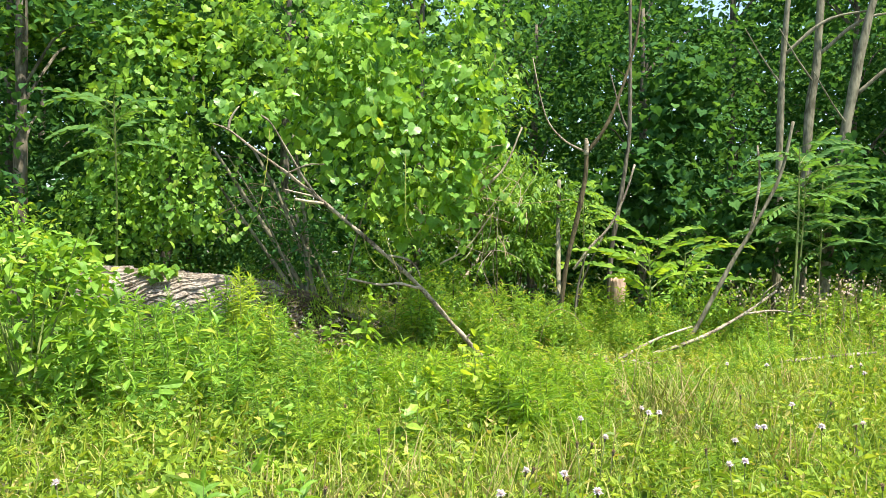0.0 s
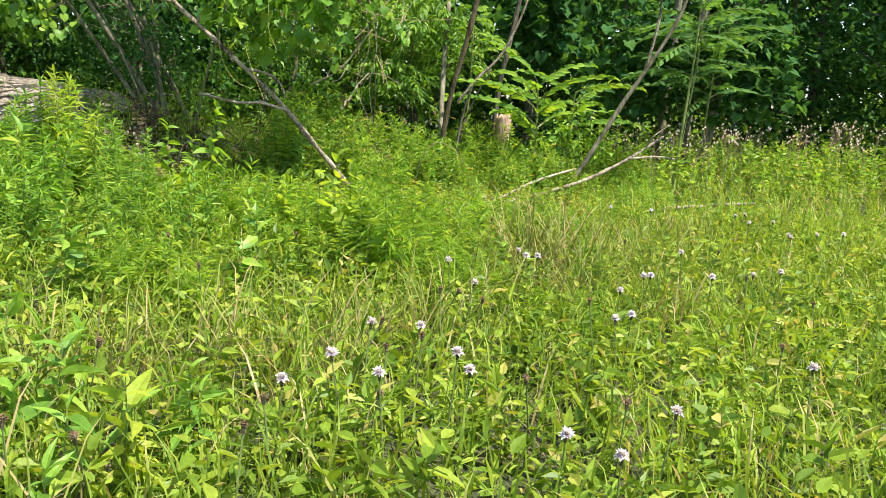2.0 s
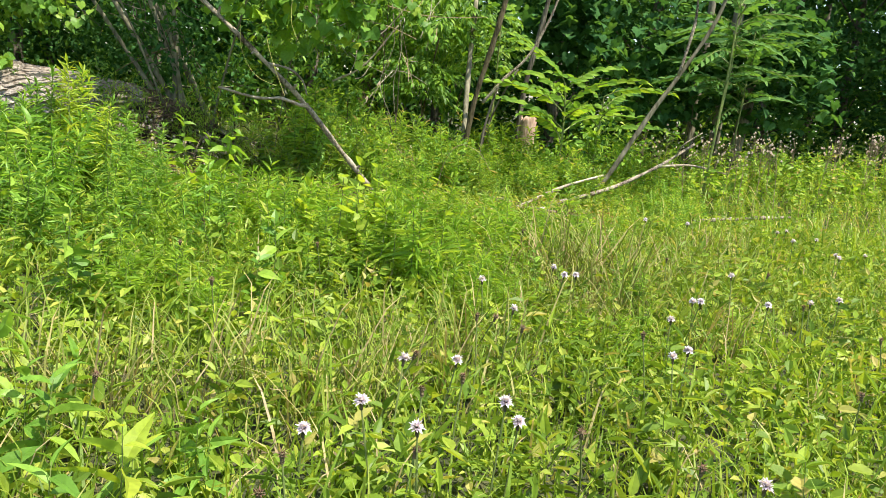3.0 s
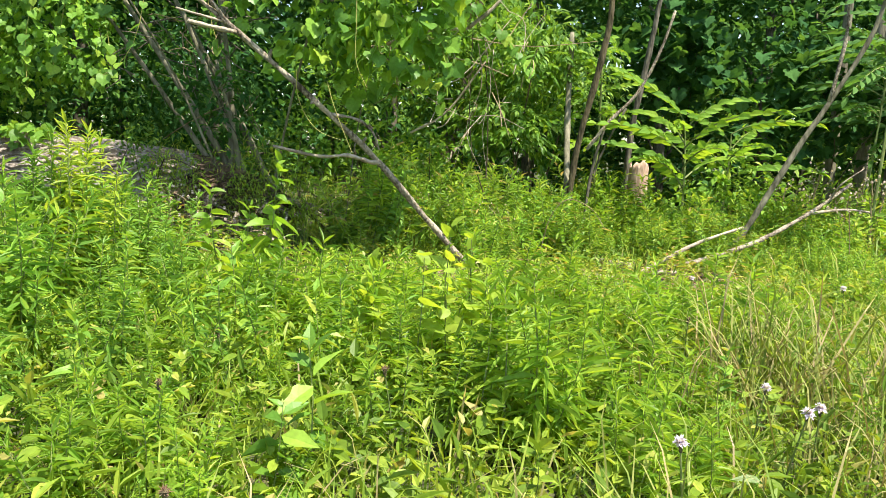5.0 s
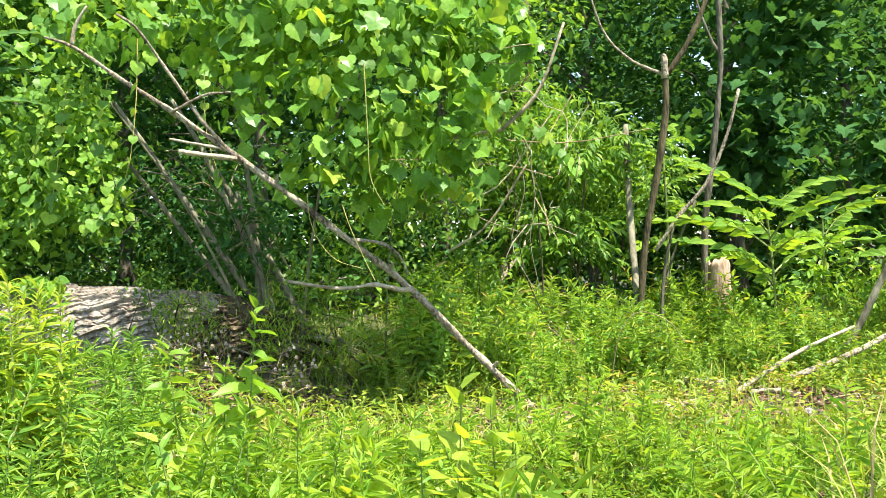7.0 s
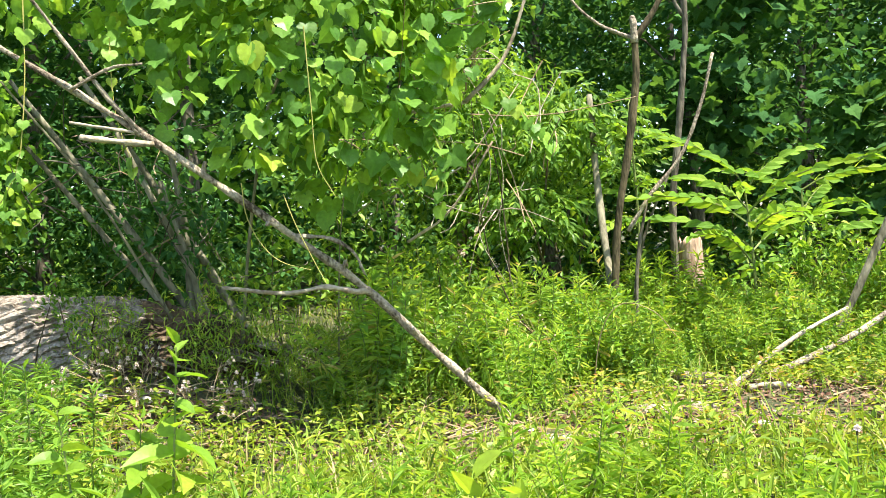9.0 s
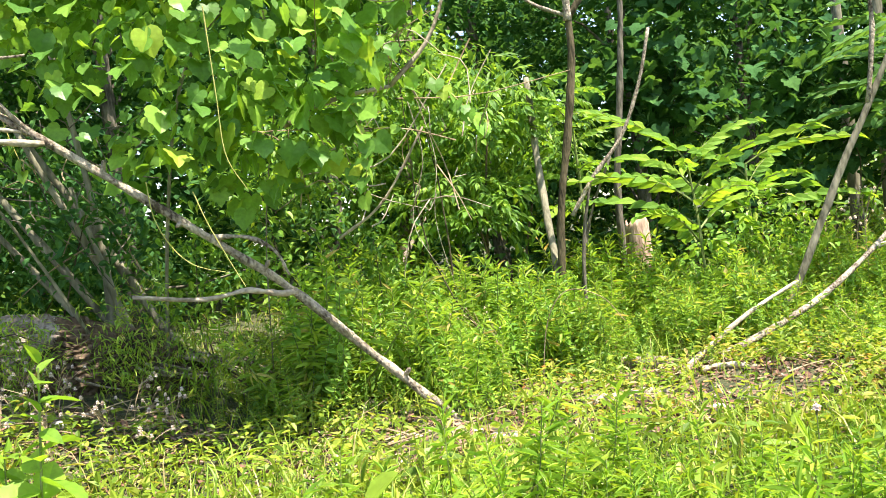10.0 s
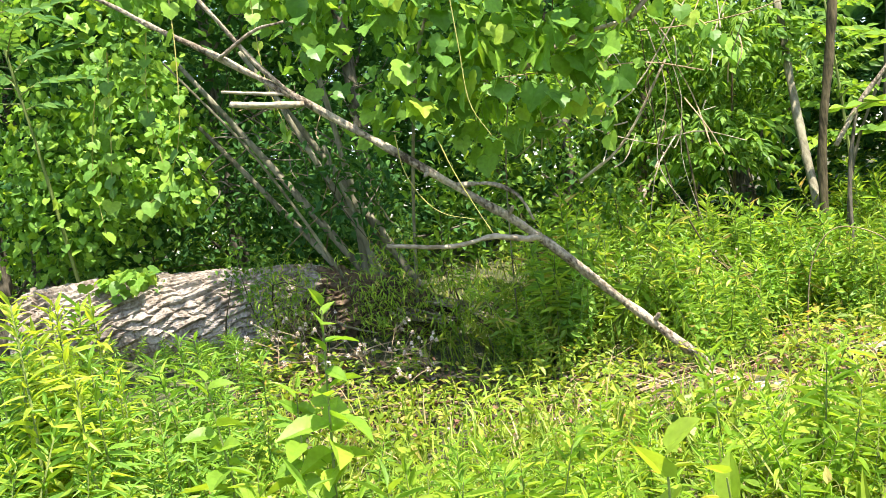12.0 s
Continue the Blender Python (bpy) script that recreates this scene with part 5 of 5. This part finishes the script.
def wood_tree(leaves, height, wide, low):
    """A forest tree: trunk, limbs and a crown of many leaf clumps with gaps."""
    t = thing("maple_tree", (0, 0, 0), "dark green maple in the shaded woods", "tree", "woodland trees")
    part("trunk", tube([(0, 0, -0.2), (rng.normal(0, 0.1), 0, height * 0.35), (rng.normal(0, 0.25), rng.normal(0, 0.2), height * 0.9)], 0.17, 0.04, 9, 14), M_GREY, t, "", True)
    clumps = int(leaves / 45)
    got = []
    for i in range(clumps):
        z = low + (height - low) * rng.random() ** 0.9
        k = wide * math.sqrt(max(0.08, 1 - ((z - (low + height) * 0.45) / (height * 0.62)) ** 2))
        a, r = rng.uniform(0, 6.28), k * math.sqrt(rng.uniform(0.08, 1))
        c = np.array([r * math.cos(a), r * math.sin(a), z])
        if i % 9 == 0:
            part("limb", tube([(0, 0, max(0.6, z - 0.5 * r - 0.3)), c * (0.5, 0.5, 1) - (0, 0, 0.15), c], 0.035, 0.01, 5, 6), M_GREY, t)
        n = 45
        p = c + rng.normal(0, 1, (n, 3)) * (0.42, 0.42, 0.16)
        got.append(spread(WOODLEAF, p, rng.uniform(0, 6.28, n), rng.normal(-0.35, 0.35, n), rng.normal(0, 0.3, n), rng.uniform(0.1, 0.19, n)))
    part("crown", join(*got), M_WOODS, t)
    return t


def woods():
    kinds = [wood_tree(7200, 11.5, 2.8, 0.9), wood_tree(7200, 12.5, 3.0, 1.4), wood_tree(5600, 9.0, 2.6, 0.4)]
    places = [(-10.5, 17.0), (-7.6, 18.5), (-4.6, 17.6), (-1.9, 21.0), (1.2, 22.0), (3.9, 20.8), (6.6, 22.4), (9.6, 22.0), (12.0, 22.5), (14.6, 19.8), (-13.5, 19.0), (17.5, 23.0), (-9.0, 23.5), (-4.0, 25.0),
              (0.5, 27.0), (5.0, 27.0), (9.6, 27.5), (14.0, 28.0), (-8.6, 14.2), (19.5, 18.5), (-12.6, 11.5), (12.8, 19.4), (-15.0, 26.0), (-6.0, 21.5)]
    for i, (x, y) in enumerate(places):
        m = pose(x, y, float(ground_z(x, y)), 0, 0, (i * 77) % 360)
        if i < 3:
            kinds[i].matrix_basis = m
        else:
            copy_thing(kinds[(i * 2 + i // 5) % 3], m)


woods()
for pts, r in (([(6.1, 17.5, 0.2), (6.14, 17.5, 4.4), (6.18, 17.5, 6.0), (6.4, 17.5, 9)], 0.09), ([(6.6, 17.5, 0.2), (6.73, 17.5, 4.5), (6.89, 17.5, 6.0), (7.0, 17.5, 9)], 0.11), ([(6.8, 17, 0.2), (7.14, 17, 3.3), (7.4, 17, 5.0), (7.7, 17, 6.6), (8.2, 17, 8.5)], 0.12)):
    p2 = np.array(pts[2])
    stick_tree("woodland_trunk", pts[0], [("trunk", pts, r, r * 0.6, None), ("branch", [p2, p2 + (0.8, -0.2, 0.7), p2 + (1.7, -0.3, 0.9)], 0.045, 0.018, None), ("branch", [p2 - (0.05, 0, 0.6), p2 + (-0.5, -0.2, -0.1), p2 + (-0.9, -0.3, 0.5)], 0.025, 0.008, None)], M_OLIVE, "slim grey-green trunk at the edge of the woods", "tree")


def far_woods():
    """The wall of leaves deeper in the woods, past counting."""
    n = 27000
    x, y = rng.uniform(-34, 40, n), rng.uniform(30, 38, n)
    z = rng.uniform(0, 1, n) ** 0.8 * (13 + 2 * np.sin(0.5 * x) + 1.3 * np.sin(1.3 * x))
    ob = new("far_woods", mesh_of("far_woods", *spread(WOODLEAF, np.stack([x, y, z], 1), rng.uniform(0, 6.28, n), rng.normal(-0.4, 0.4, n), rng.normal(0, 0.3, n), rng.uniform(0.45, 0.75, n)), M_WOODS))
    tagged(ob, "dark green wall of far woodland", "woods", kind="stuff")
    n = 26000
    x, y = rng.uniform(-22, 28, n), rng.uniform(17.5, 30, n)
    z = ground_z(x, y) + rng.uniform(0, 1, n) ** 1.3 * (0.7 + 2.6 * step01(18, 22, y) * (0.7 + 0.3 * np.sin(1.1 * x)))
    keep = ~((np.abs(x - 0.95) < 1.1) & (y < 21))
    x, y, z = x[keep], y[keep], z[keep]
    n = len(x)
    ob = new("undergrowth", mesh_of("undergrowth", *spread(EGG, np.stack([x, y, z], 1), rng.uniform(0, 6.28, n), rng.normal(-0.2, 0.4, n), rng.normal(0, 0.3, n), rng.uniform(0.14, 0.3, n)), M_SHRUB))
    tagged(ob, "low shaded undergrowth below the woods", "undergrowth", kind="stuff")


far_woods()
